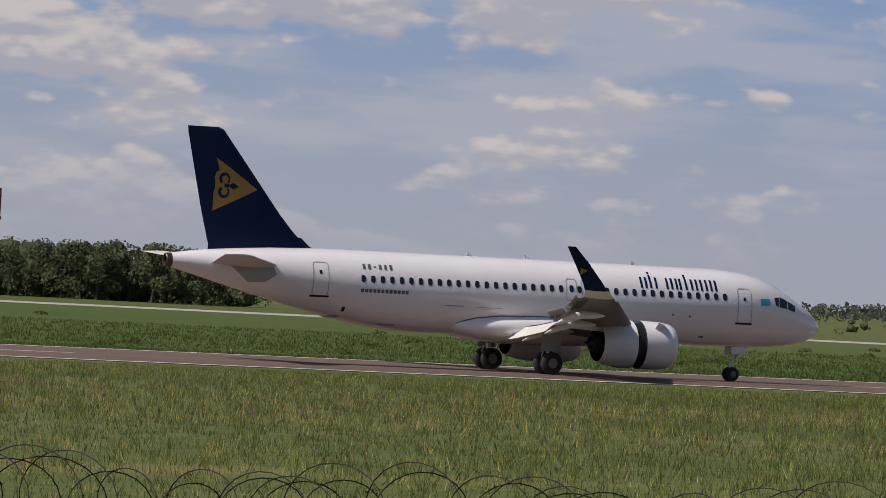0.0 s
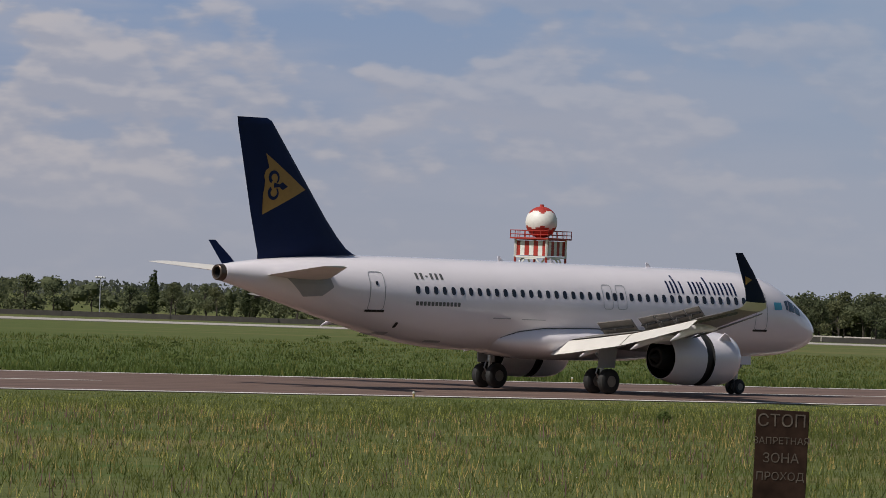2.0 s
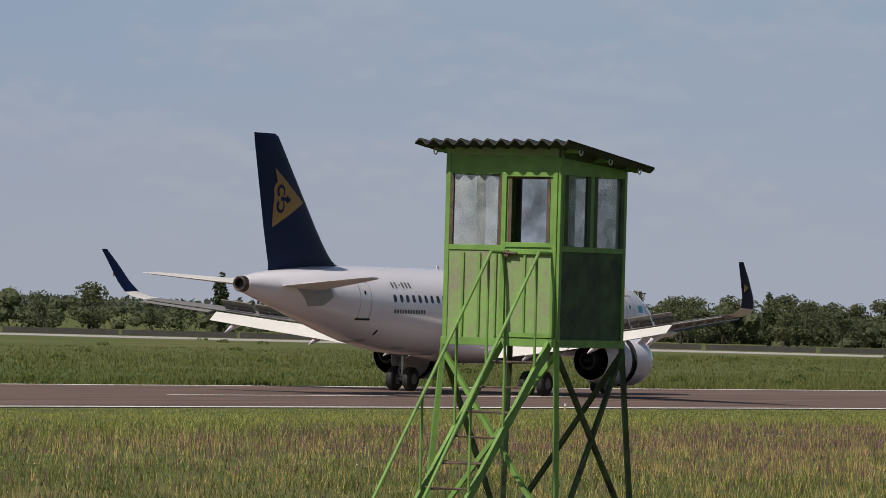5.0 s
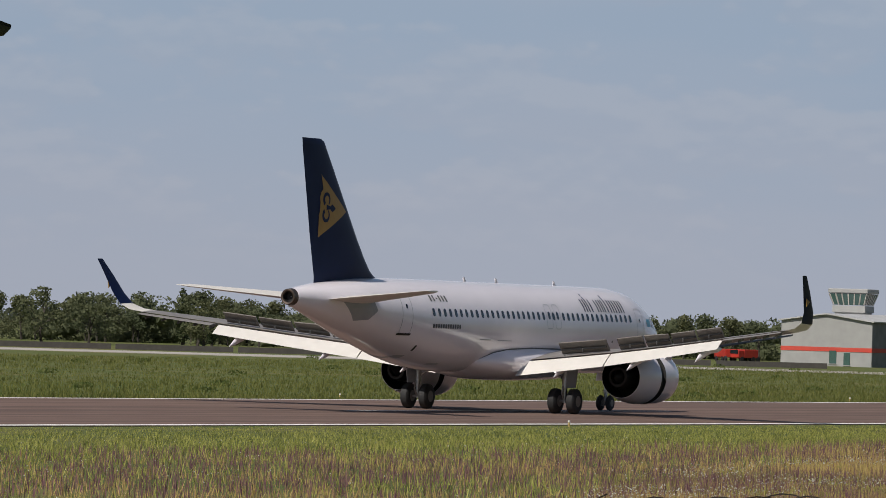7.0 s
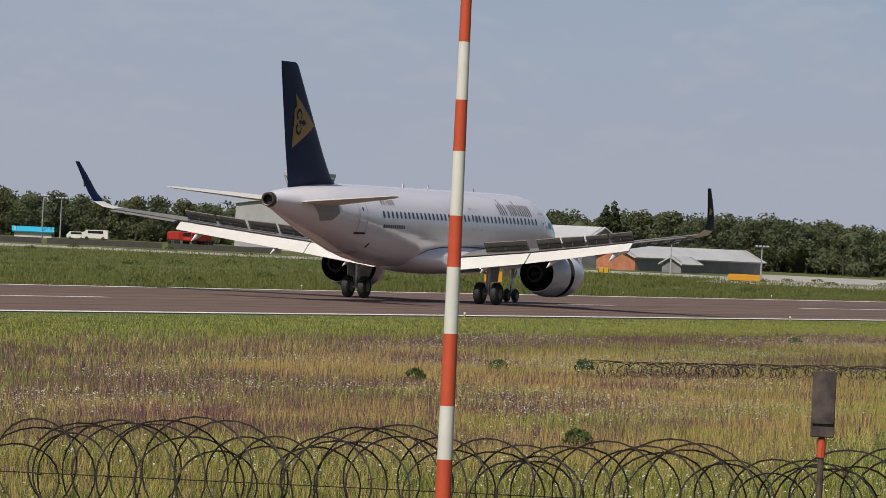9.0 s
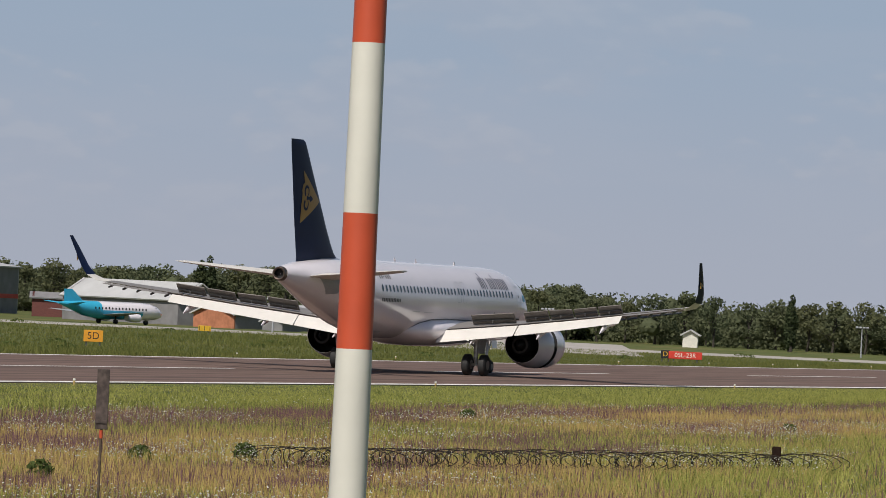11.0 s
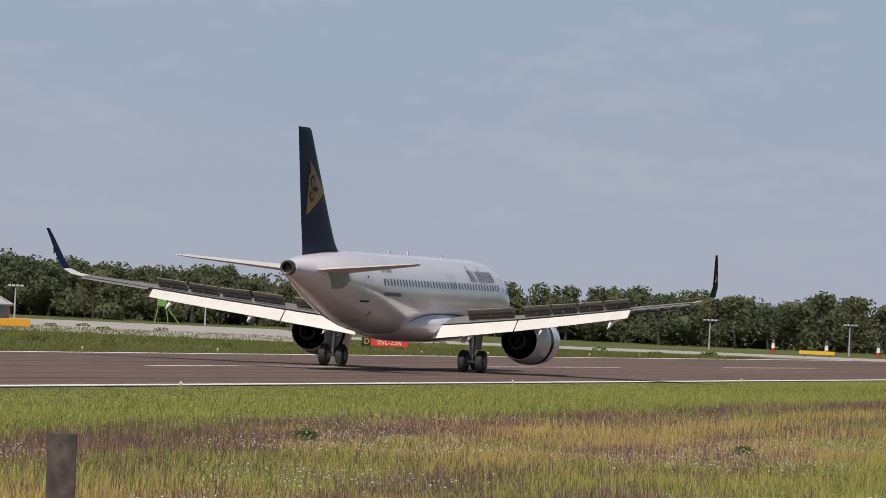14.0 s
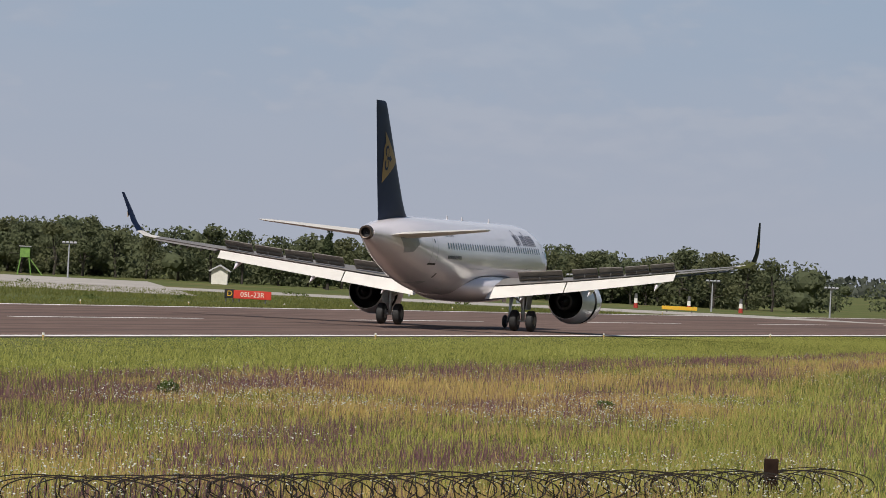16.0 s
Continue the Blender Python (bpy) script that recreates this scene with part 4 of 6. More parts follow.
def coil(bm, x0, x1, r, zc, pitch, phase, hand, thick, rng, shear, squash=1.0):
    """A barbed coil along y of the fence's own space."""
    steps = int((x1 - x0) / pitch * 26)
    pts = []
    for i in range(steps + 1):
        f = i / 26
        q = hand * 2 * math.pi * f + phase
        wob = 1 + 0.13 * math.sin(f * 0.83 + phase) + 0.10 * math.sin(f * 2.1 + 2 * phase) + 0.05 * math.sin(f * 5.3)
        pts.append(Vector((0.75 * r * wob * math.cos(q), x0 + pitch * (f + 0.35 * math.sin(f * 1.37 + phase)) + shear * r * wob * math.cos(q), zc + squash * (r * wob * math.sin(q) + 0.06 * math.sin(f * 0.9)))))
    for p, q in zip(pts, pts[1:]):
        d = (q - p).normalized()
        a = d.orthogonal().normalized() * thick
        b = d.cross(a)
        ring = [[e + a, e + b, e - a, e - b] for e in (p, q)]
        rows = [[bm.verts.new(v) for v in row] for row in ring]
        for i in range(4):
            bm.faces.new((rows[0][i], rows[0][(i + 1) % 4], rows[1][(i + 1) % 4], rows[1][i]))
    for p, q in list(zip(pts, pts[1:]))[::2]:
        d = (q - p).normalized()
        a = d.orthogonal().normalized()
        a.rotate(Matrix.Rotation(rng.uniform(0, 6.3), 3, d))
        for s in (a, -a):
            v = [bm.verts.new(p + d * 0.008), bm.verts.new(p - d * 0.008), bm.verts.new(p + s * 0.05 + d * rng.uniform(-0.02, 0.02))]
            bm.faces.new(v)


def build_wire_fence(m, half, top, post_at, seed, r=0.60, squash=1.0, pitch=1.0, thick=0.013):
    fence = thing("razor_wire_fence", "rusty barbed wire coil on a low wire fence with thin posts", "fence", m, group="perimeter wire")
    rng = random.Random(seed)
    bm = bmesh.new()
    coil(bm, -half, half, r, top - r * squash, 0.36 * pitch, 0.0, 1, thick, rng, 1.1, squash)
    tagged(part("wire_coil", bm, WIRE, fence, "rusty barbed wire coil"), kind="stuff")
    bm = bmesh.new()
    coil(bm, -half, half, r * 0.92, top - (r + 0.05) * squash, 0.40 * pitch, 1.9, -1, thick, rng, -1.2, squash)
    tagged(part("wire_coil", bm, WIRE, fence, "rusty barbed wire coil"), kind="stuff")
    for z in (top - 2 * r + 0.1, top - 2 * r - 0.25, top - r):
        if z > 0.1 and squash == 1.0:
            bm = bmesh.new()
            rod(bm, (0, -half, z), (0, half, z), 0.006, n=4)
            part("strand", bm, WIRE, fence)
    for y in post_at:
        bm = bmesh.new()
        box(bm, 0.07, 0.12, top - 0.15, pose(0.1, y, (top - 0.15) / 2), 0.01)
        part("fence_post", bm, SIGN_BROWN, fence)


build_wire_fence(pose(11.07, -94.71, 0, 0, 0, 24.5), 6.7, 1.64, (-5.2,), 3)
build_wire_fence(pose(-140.6, -198.0, 0, 0, 0, 64.5), 7.0, 2.22, (-6.8, 6.8), 4, 0.60, 1.0, 1.7, 0.009)
build_wire_fence(pose(101.7, -63.7, 0, 0, 0, 70.8), 10.4, 0.50, (), 5, 0.62, 0.36, 1.0, 0.010)
bm = bmesh.new()
box(bm, 0.17, 0.22, 0.70, pose(0, 0, 0.35), 0.015)
tagged(part("fence_post", bm, SIGN_BROWN, None, "dark square timber post beside the wire"), category="post").matrix_basis = pose(109.8, -66.5, 0, 0, 0, 15)


# ---- sky backdrop and the far side of the field ----
def sky_material():
    """Hazy blue with cumulus towards one side, thinning out towards the other."""
    m = bpy.data.materials.new("hazy_sky")
    m.use_nodes = True
    nt = m.node_tree
    n, link = nt.nodes, nt.links.new
    n.remove(n["Principled BSDF"])
    emit = n.new("ShaderNodeEmission")
    co, sep = n.new("ShaderNodeTexCoord"), n.new("ShaderNodeSeparateXYZ")
    link(co.outputs["Object"], sep.inputs[0])

    def ramp_of(value, lo, hi, a=0.0, b=1.0):
        mr = n.new("ShaderNodeMapRange")
        mr.interpolation_type = "SMOOTHSTEP"
        for key, v in (("From Min", lo), ("From Max", hi), ("To Min", a), ("To Max", b)):
            mr.inputs[key].default_value = v
        link(value, mr.inputs["Value"])
        return mr.outputs["Result"]

    def times(a, b):
        k = n.new("ShaderNodeMath")
        k.operation = "MULTIPLY"
        link(a, k.inputs[0])
        link(b, k.inputs[1])
        return k.outputs[0]

    def blend(fac, a, b):
        mx = n.new("ShaderNodeMix")
        mx.data_type = "RGBA"
        link(fac, mx.inputs["Factor"])
        for v, s in ((a, mx.inputs["A"]), (b, mx.inputs["B"])):
            if isinstance(v, tuple):
                s.default_value = (*v, 1)
            else:
                link(v, s)
        return mx.outputs["Result"]

    def noise_of(scale, sx, sz, detail, rough, shift, rise=0.0):
        mp, tex = n.new("ShaderNodeMapping"), n.new("ShaderNodeTexNoise")
        mp.inputs["Scale"].default_value = (sx, sx, sz)
        mp.inputs["Location"].default_value = (shift, 0, shift + rise * sz)
        tex.inputs["Scale"].default_value, tex.inputs["Detail"].default_value, tex.inputs["Roughness"].default_value = scale, detail, rough
        link(co.outputs["Object"], mp.inputs["Vector"])
        link(mp.outputs["Vector"], tex.inputs["Vector"])
        return tex.outputs["Fac"]

    blue_a = blend(ramp_of(sep.outputs["Z"], 20, 330), (0.335, 0.355, 0.425), (0.205, 0.300, 0.480))
    blue_b = blend(ramp_of(sep.outputs["Z"], 10, 260), (0.352, 0.382, 0.458), (0.295, 0.368, 0.472))
    side = ramp_of(sep.outputs["X"], 2500, 3600)
    base = blend(side, blue_a, blue_b)
    def cumulus(rise):
        """How deep inside a cloud: broad shapes with rounded small heads."""
        broad = noise_of(0.0042, 1.0, 3.0, 6, 0.52, 3.0, rise)
        mp, cell = n.new("ShaderNodeMapping"), n.new("ShaderNodeTexVoronoi")
        mp.inputs["Scale"].default_value, mp.inputs["Location"].default_value = (1, 1, 1.5), (0, 0, rise * 1.5)
        cell.feature, cell.inputs["Scale"].default_value, cell.inputs["Smoothness"].default_value = "SMOOTH_F1", 0.021, 0.7
        cell.inputs["Detail"].default_value = 2.0
        link(co.outputs["Object"], mp.inputs["Vector"])
        link(mp.outputs["Vector"], cell.inputs["Vector"])
        k, m2 = n.new("ShaderNodeMath"), n.new("ShaderNodeMath")
        k.operation, k.inputs[1].default_value = "MULTIPLY", -0.13
        link(cell.outputs["Distance"], k.inputs[0])
        m2.operation = "ADD"
        link(broad, m2.inputs[0])
        link(k.outputs[0], m2.inputs[1])
        return m2.outputs[0]

    here, above = cumulus(0.0), cumulus(9.0)
    puffs = ramp_of(here, 0.352, 0.435)
    veil = ramp_of(noise_of(0.006, 0.7, 3.6, 5, 0.5, 40.0), 0.42, 0.62, 0.0, 0.7)
    rim = n.new("ShaderNodeMath")
    rim.operation = "SUBTRACT"
    link(here, rim.inputs[0])
    link(above, rim.inputs[1])
    lit = blend(ramp_of(rim.outputs[0], -0.04, 0.085), (0.38, 0.378, 0.43), (0.57, 0.52, 0.51))
    amount = ramp_of(sep.outputs["X"], 1900, 3350, 0.92, 0.12)
    height = ramp_of(sep.outputs["Z"], 25, 140, 0.12, 1.0)
    c1 = blend(times(times(veil, amount), height), base, (0.42, 0.42, 0.475))
    c2 = blend(times(times(puffs, amount), height), c1, lit)
    link(c2, emit.inputs["Color"])
    emit.inputs["Strength"].default_value = 1.0
    link(emit.outputs[0], n["Material Output"].inputs["Surface"])
    return m


def build_backdrop():
    bm = bmesh.new()
    rings = []
    for k in range(61):
        q = radians(-8 + 98 * k / 60)
        rings.append([(4300 * math.cos(q), 4300 * math.sin(q), z) for z in (-12, 150, 420, 800)])
    loft(bm, rings, close=False, cap=False)
    ob = part("backdrop", bm, sky_material(), None, "hazy pale blue sky with scattered cumulus clouds", True)
    tagged(ob, category="sky", kind="structure")
    ob.visible_shadow = False


build_backdrop()

# perimeter road along the far side of the grass
ROAD = [(-260, 345), (-60, 340), (74, 330), (190, 312), (300, 285), (385, 225), (445, 165), (482, 112), (492, 78), (500, 56), (515, 34), (535, 10)]


def along(line, step):
    """Points at even steps along a line of corners, smoothed, with their directions."""
    pts = [Vector((*p, 0)) for p in line]
    fine = []
    for i in range(len(pts) - 1):
        p0, p1, p2, p3 = pts[max(i - 1, 0)], pts[i], pts[i + 1], pts[min(i + 2, len(pts) - 1)]
        count = max(2, int((p2 - p1).length / step))
        for k in range(count):
            t = k / count
            fine.append(0.5 * (2 * p1 + (p2 - p0) * t + (2 * p0 - 5 * p1 + 4 * p2 - p3) * t * t + (3 * p1 - p0 - 3 * p2 + p3) * t ** 3))
    fine.append(pts[-1])
    return fine


def strip(name, line, width, z, mat, label, category):
    pts = along(line, 12)
    bm = bmesh.new()
    rows = []
    for i, p in enumerate(pts):
        d = (pts[min(i + 1, len(pts) - 1)] - pts[max(i - 1, 0)]).normalized()
        s = Vector((-d.y, d.x, 0)) * width / 2
        rows.append([tuple(p + s) + (), tuple(p - s)])
    loft(bm, [[(a[0], a[1], 0.0), (a[0], a[1], z), (b[0], b[1], z), (b[0], b[1], 0.0)] for a, b in rows])
    tagged(part(name, bm, mat, None, label), category=category, kind="structure")


strip("perimeter_road", ROAD, 30.0, 0.05, CONCRETE, "pale weathered concrete taxi road along the field", "road")


strip("apron", [(428, 57), (500, 82), (572, 107)], 30.0, 0.045, CONCRETE, "pale dusty concrete apron in front of the trees", "apron")


DULL_YELLOW = material("dull_yellow_paint", (0.42, 0.30, 0.11), 0.6, vary=0.15, bump=0.0)


def build_runway_lights():
    bm = bmesh.new()
    rod(bm, (0, 0, 0), (0, 0, 0.11), 0.045, 0.035, 8)
    rod(bm, (0, 0, 0.11), (0, 0, 0.20), 0.05, 0.04, 8)
    first = thing("runway_light", "small yellow runway edge light on a short stem", "light", pose(-3.3, -RUNWAY_HALF - 2.6, 0), group="runway edge lights")
    part("lamp_body", bm, DULL_YELLOW, first, "", True)
    bm = bmesh.new()
    rod(bm, (0, 0, 0.20), (0, 0, 0.28), 0.06, 0.045, 8)
    part("lens", bm, MAST_WHITE, first, "", True)
    for x in (42, 87, 130, 172, 212, 258, 304, 350, 396, 442):
        copy_thing(first, pose(x, -RUNWAY_HALF - 2.6, 0))
    for x in (-48, -4, 40, 84, 128, 176, 235, 283, 310, 334, 356, 378, 395, 402, 424, 440, 470, 500):
        copy_thing(first, pose(x, RUNWAY_HALF + 2.6, 0))


build_runway_lights()


def build_board(name, m, w, h, mat, label, bars=0, ink=None, word=""):
    """A taxiway sign: a box on two legs, face along -x."""
    sign = thing(name, label, "sign", m)
    bm = bmesh.new()
    box(bm, 0.3, w, h, pose(0, 0, 0.3 + h / 2), 0.02)
    face = part("sign_box", bm, mat, sign)
    for s in (-1, 1):
        bm = bmesh.new()
        rod(bm, (0, s * w * 0.35, 0), (0, s * w * 0.35, 0.32), 0.05, n=8)
        part("leg", bm, DARK_GREY, sign)
    if word:
        text_part("lettering", word, h * 0.85, ink, face, pose(-0.155, 0, 0.3 + h / 2, 90, 0, -90))
    for k in range(bars):
        bm = bmesh.new()
        box(bm, 0.01, 0.05, h * 0.8, pose(-0.155, w * (-0.42 + 0.84 * k / max(1, bars - 1)), 0.3 + h / 2))
        part("dark_bar", bm, ink, face)


ORANGE_PAINT = material("orange_yellow_paint", (0.60, 0.27, 0.02), 0.5, vary=0.1, bump=0.0)
build_board("taxi_sign", pose(300, 36.7, 0, 0, 0, 24), 1.25, 0.75, ORANGE_PAINT, "small orange-yellow taxiway sign in the grass", 0, BLACK, "5D")
build_board("taxi_sign", pose(436.0, 86.2, 0, 0, 0, 22), 1.15, 0.5, YELLOW_PAINT, "small yellow taxiway sign in the grass", 3, BLACK)
build_board("taxi_sign", pose(423.6, 66.6, 0, 0, 0, 21), 3.0, 0.6, ORANGE_PAINT, "long orange-yellow taxiway sign in the grass", 7, YELLOW_PAINT)
build_board("holding_sign", pose(395.5, 27.1, 0, 0, 0, 14), 2.7, 0.6, SIGN_RED, "red holding position sign with pale figures", 0, MAST_WHITE, "05L-23R")
build_board("location_sign", pose(396.0, 28.95, 0, 0, 0, 14), 0.75, 0.65, BLACK, "small black location sign beside the red one", 0, YELLOW_PAINT, "D")
build_board("taxi_sign", pose(528, 24.0, 0, 0, 0, 12), 3.4, 0.35, YELLOW_PAINT, "low yellow marker panel beside the runway", 5, ORANGE_PAINT)

# white cabinet beside the runway
bm = bmesh.new()
box(bm, 0.6, 0.8, 1.0, pose(0, 0, 0.5), 0.02)
cabinet = thing("equipment_cabinet", "white metal equipment cabinet standing in the grass", "cabinet", pose(24, 62, 0, 0, 0, 60))
part("body", bm, MAST_WHITE, cabinet)
bm = bmesh.new()
box(bm, 0.02, 0.66, 0.84, pose(-0.31, 0, 0.51), 0.005)
part("door", bm, WHITE_PAINT, cabinet)

RADAR_RED = material("radar_red", (0.36, 0.035, 0.025), 0.5, vary=0.12, grain=3, patch=0.8, bump=0.0)
RADAR_WHITE = material("radar_white", (0.70, 0.68, 0.64), 0.5, vary=0.08, grain=3, patch=0.8, bump=0.0)


def build_radar_tower(m):
    tower = thing("radar_tower", "red and white steel lattice tower with a radome on top", "radar tower", m)
    w, levels = 2.35, [0.0, 1.8, 3.9, 5.8, 7.7, 9.6, 11.9]
    for sx in (-1, 1):
        for sy in (-1, 1):
            for k, (z0, z1) in enumerate(zip(levels, levels[1:])):
                bm = bmesh.new()
                bar(bm, (sx * w, sy * w, z0), (sx * w * 0.995, sy * w * 0.995, z1), 0.26, 0.26)
                part("column", bm, RADAR_RED if k % 2 == 0 else RADAR_WHITE, tower)
    for k, (z0, z1) in enumerate(zip(levels, levels[1:])):
        mat = RADAR_WHITE if k in (2, 4) else RADAR_RED
        for side in range(4):
            q = Matrix.Rotation(radians(90 * side), 4, "Z")
            bm = bmesh.new()
            bar(bm, q @ Vector((-w, -w, z1)), q @ Vector((w, -w, z1)), 0.2, 0.2)
            part("girder", bm, mat, tower)
            if 0 < k < 5:
                bm = bmesh.new()
                for a, b in (((-w, z0), (-w * 0.35, z1 - 0.2)), ((w, z0), (w * 0.35, z1 - 0.2)), ((-w * 0.35, z1 - 0.2), (w * 0.35, z1 - 0.2))):
                    bar(bm, q @ Vector((a[0], -w, a[1])), q @ Vector((b[0], -w, b[1])), 0.15, 0.15)
                part("brace", bm, mat, tower)
            if k in (0, 5):
                for i in range(7):
                    bm = bmesh.new()
                    box(bm, 2 * w / 7 * 0.98, 0.12, (z1 - z0) * (0.9 if k == 0 else 0.82), q @ pose(-w + 2 * w * (i + 0.5) / 7, -w * 0.93, (z0 + z1) / 2))
                    part("cladding_panel", bm, RADAR_RED if i % 2 == 0 else RADAR_WHITE, tower)
    bm = bmesh.new()
    box(bm, 2 * w + 1.1, 2 * w + 1.1, 0.2, pose(0, 0, 12.0))
    deck = part("deck", bm, RADAR_RED, tower)
    for side in range(4):
        q = Matrix.Rotation(radians(90 * side), 4, "Z")
        bm = bmesh.new()
        e = w + 0.5
        for z in (12.5, 13.0):
            bar(bm, q @ Vector((-e, -e, z)), q @ Vector((e, -e, z)), 0.09, 0.09)
        for i in range(6):
            bar(bm, q @ Vector((-e + 2 * e * i / 5, -e, 12.0)), q @ Vector((-e + 2 * e * i / 5, -e, 13.0)), 0.07, 0.07)
        part("guard_rail", bm, RADAR_RED, deck)
    # radome: a ball of coloured facets
    bm = bmesh.new()
    bmesh.ops.create_uvsphere(bm, u_segments=40, v_segments=28, radius=2.05, matrix=pose(0, 0, 14.1))
    for f in bm.faces:
        c = f.calc_center_median() - Vector((0, 0, 14.1))
        q, lat = math.atan2(c.y, c.x), c.z / 2.05
        saw = abs(((q * 5 / (2 * math.pi)) % 1.0) - 0.5) * 2
        f.material_index = 1 if (lat > 0.72 - 0.42 * max(0.0, saw - 0.35) or lat < -0.52 + 0.38 * saw) else 0
    part("radome", bm, [RADAR_WHITE, RADAR_RED], tower, "white and red radome ball", True)
    bm = bmesh.new()
    rod(bm, (0, 0, 16.1), (0, 0, 16.4), 0.3, 0.25, 10)
    part("cap", bm, RADAR_RED, tower)


build_radar_tower(pose(307.8, 330.0, 0, 0, 0, 17))

def build_lattice_mast(m, h=11.0, w=0.55):
    mast = thing("lattice_mast", "thin red and white lattice mast with a small platform", "mast", m)
    for sx in (-1, 1):
        for sy in (-1, 1):
            for k in range(6):
                bm = bmesh.new()
                bar(bm, (sx * w, sy * w, h * k / 6), (sx * w, sy * w, h * (k + 1) / 6), 0.12, 0.12)
                part("column", bm, RADAR_RED if k % 2 else RADAR_WHITE, mast)
    for k in range(12):
        for side in range(4):
            q = Matrix.Rotation(radians(90 * side), 4, "Z")
            bm = bmesh.new()
            s = 1 if k % 2 else -1
            bar(bm, q @ Vector((-w * s, -w, h * k / 12)), q @ Vector((w * s, -w, h * (k + 1) / 12)), 0.06, 0.06)
            part("brace", bm, RADAR_WHITE, mast)
    bm = bmesh.new()
    box(bm, 2.4 * w, 2.4 * w, 0.3, pose(0, 0, h * 0.78))
    part("platform", bm, RADAR_RED, mast)
    bm = bmesh.new()
    box(bm, 2.2 * w, 2.2 * w, 0.5, pose(0, 0, h + 0.1))
    part("head", bm, RADAR_RED, mast)


build_lattice_mast(pose(11.0, 214.8, 0, 0, 0, 20))

WALL_GREY = material("wall_grey", (0.31, 0.31, 0.305), 0.75, vary=0.08, grain=0.8, patch=0.2)
WALL_STRIPE = material("wall_red_stripe", (0.50, 0.06, 0.04), 0.6, vary=0.1)
ROOF_GREY = material("roof_grey", (0.42, 0.42, 0.42), 0.6, vary=0.1, grain=0.6, patch=0.2)
# dark cladding of the sheds; on the hall its darkness is painted shade
DARK_AND_SHADED_CLAD = material("dark_and_shaded_cladding", (0.19, 0.185, 0.19), 0.75, vary=0.2, grain=0.8, patch=0.3)
BRICK_ORANGE = material("orange_brick", (0.38, 0.15, 0.08), 0.85, vary=0.25, grain=2.5, patch=0.5)
PALE_WALL = material("pale_wall", (0.52, 0.48, 0.44), 0.8, vary=0.15, grain=1.0, patch=0.3)
TRUCK_RED = material("truck_red", (0.42, 0.03, 0.02), 0.4, vary=0.1)
SKY_BLUE = material("sky_blue_paint", (0.04, 0.38, 0.58), 0.4, vary=0.06, bump=0.0)
GLASS_GREEN = material("green_glass", (0.05, 0.10, 0.09), 0.15, vary=0.2, bump=0.0)


def gabled(name, label, m, w, d, eave, ridge, wall_mat, roof_mat, gable_mat=None, stripe=None, windows=()):
    """A hall: w across the gable (y), d along the ridge (x); the gable at -x faces the field."""
    hall = thing(name, label, "building", m)
    over = 0.35
    for x, mat in ((0.12, gable_mat or wall_mat), (d - 0.12, gable_mat or wall_mat)):
        bm = bmesh.new()
        loft(bm, [[(x + s, -w / 2, 0), (x + s, w / 2, 0), (x + s, w / 2, eave), (x + s, 0, ridge), (x + s, -w / 2, eave)] for s in (-0.12, 0.12)])
        part("gable_wall", bm, mat, hall)
    for s in (-1, 1):
        bm = bmesh.new()
        box(bm, d - 0.48, 0.24, eave, pose(d / 2, s * (w / 2 - 0.12), eave / 2))
        part("side_wall", bm, wall_mat, hall)
        bm = bmesh.new()
        panel(bm, [(-over, s * (w / 2 + over), eave - over * (ridge - eave) / (w / 2)), (d + over, s * (w / 2 + over), eave - over * (ridge - eave) / (w / 2)), (d + over, 0, ridge), (-over, 0, ridge)], 0.16 * s)
        part("roof", bm, roof_mat, hall)
    if stripe:
        bm = bmesh.new()
        box(bm, 0.04, w, 0.55, pose(-0.025, 0, stripe))
        part("painted_stripe", bm, WALL_STRIPE, hall, "red stripe")
        bm = bmesh.new()
        box(bm, d, 0.04, 0.55, pose(d / 2, -w / 2 - 0.025, stripe))
        part("painted_stripe", bm, WALL_STRIPE, hall, "red stripe")
    for face, s, z, ww, wh in windows:
        bm = bmesh.new()
        if face == 0:
            box(bm, 0.1, ww, wh, pose(-0.03, s, z))
        else:
            box(bm, ww, 0.1, wh, pose(s, -w / 2 - 0.03, z))
        win = part("window", bm, GLASS_GREEN, hall)
        bm = bmesh.new()
        if face == 0:
            box(bm, 0.06, ww + 0.2, 0.1, pose(-0.08, s, z - wh / 2 - 0.05))
        else:
            box(bm, ww + 0.2, 0.06, 0.1, pose(s, -w / 2 - 0.08, z - wh / 2 - 0.05))
        part("sill", bm, WALL_GREY, win)
    return hall


# terminal hall with the control tower behind it: its gable looks towards the field
# its long sides are darker than the gable: shade put into the colour
gabled("fire_station_hall", "grey sheet-clad hall with a red stripe", pose(569.3, 187.9, 0, 0, 0, 2), 13.0, 34, 6.0, 6.9, DARK_AND_SHADED_CLAD, ROOF_GREY, WALL_GREY, 2.2,
       ((0, -1.0, 1.2, 1.0, 1.7), (0, -3.0, 1.0, 0.9, 1.6)))


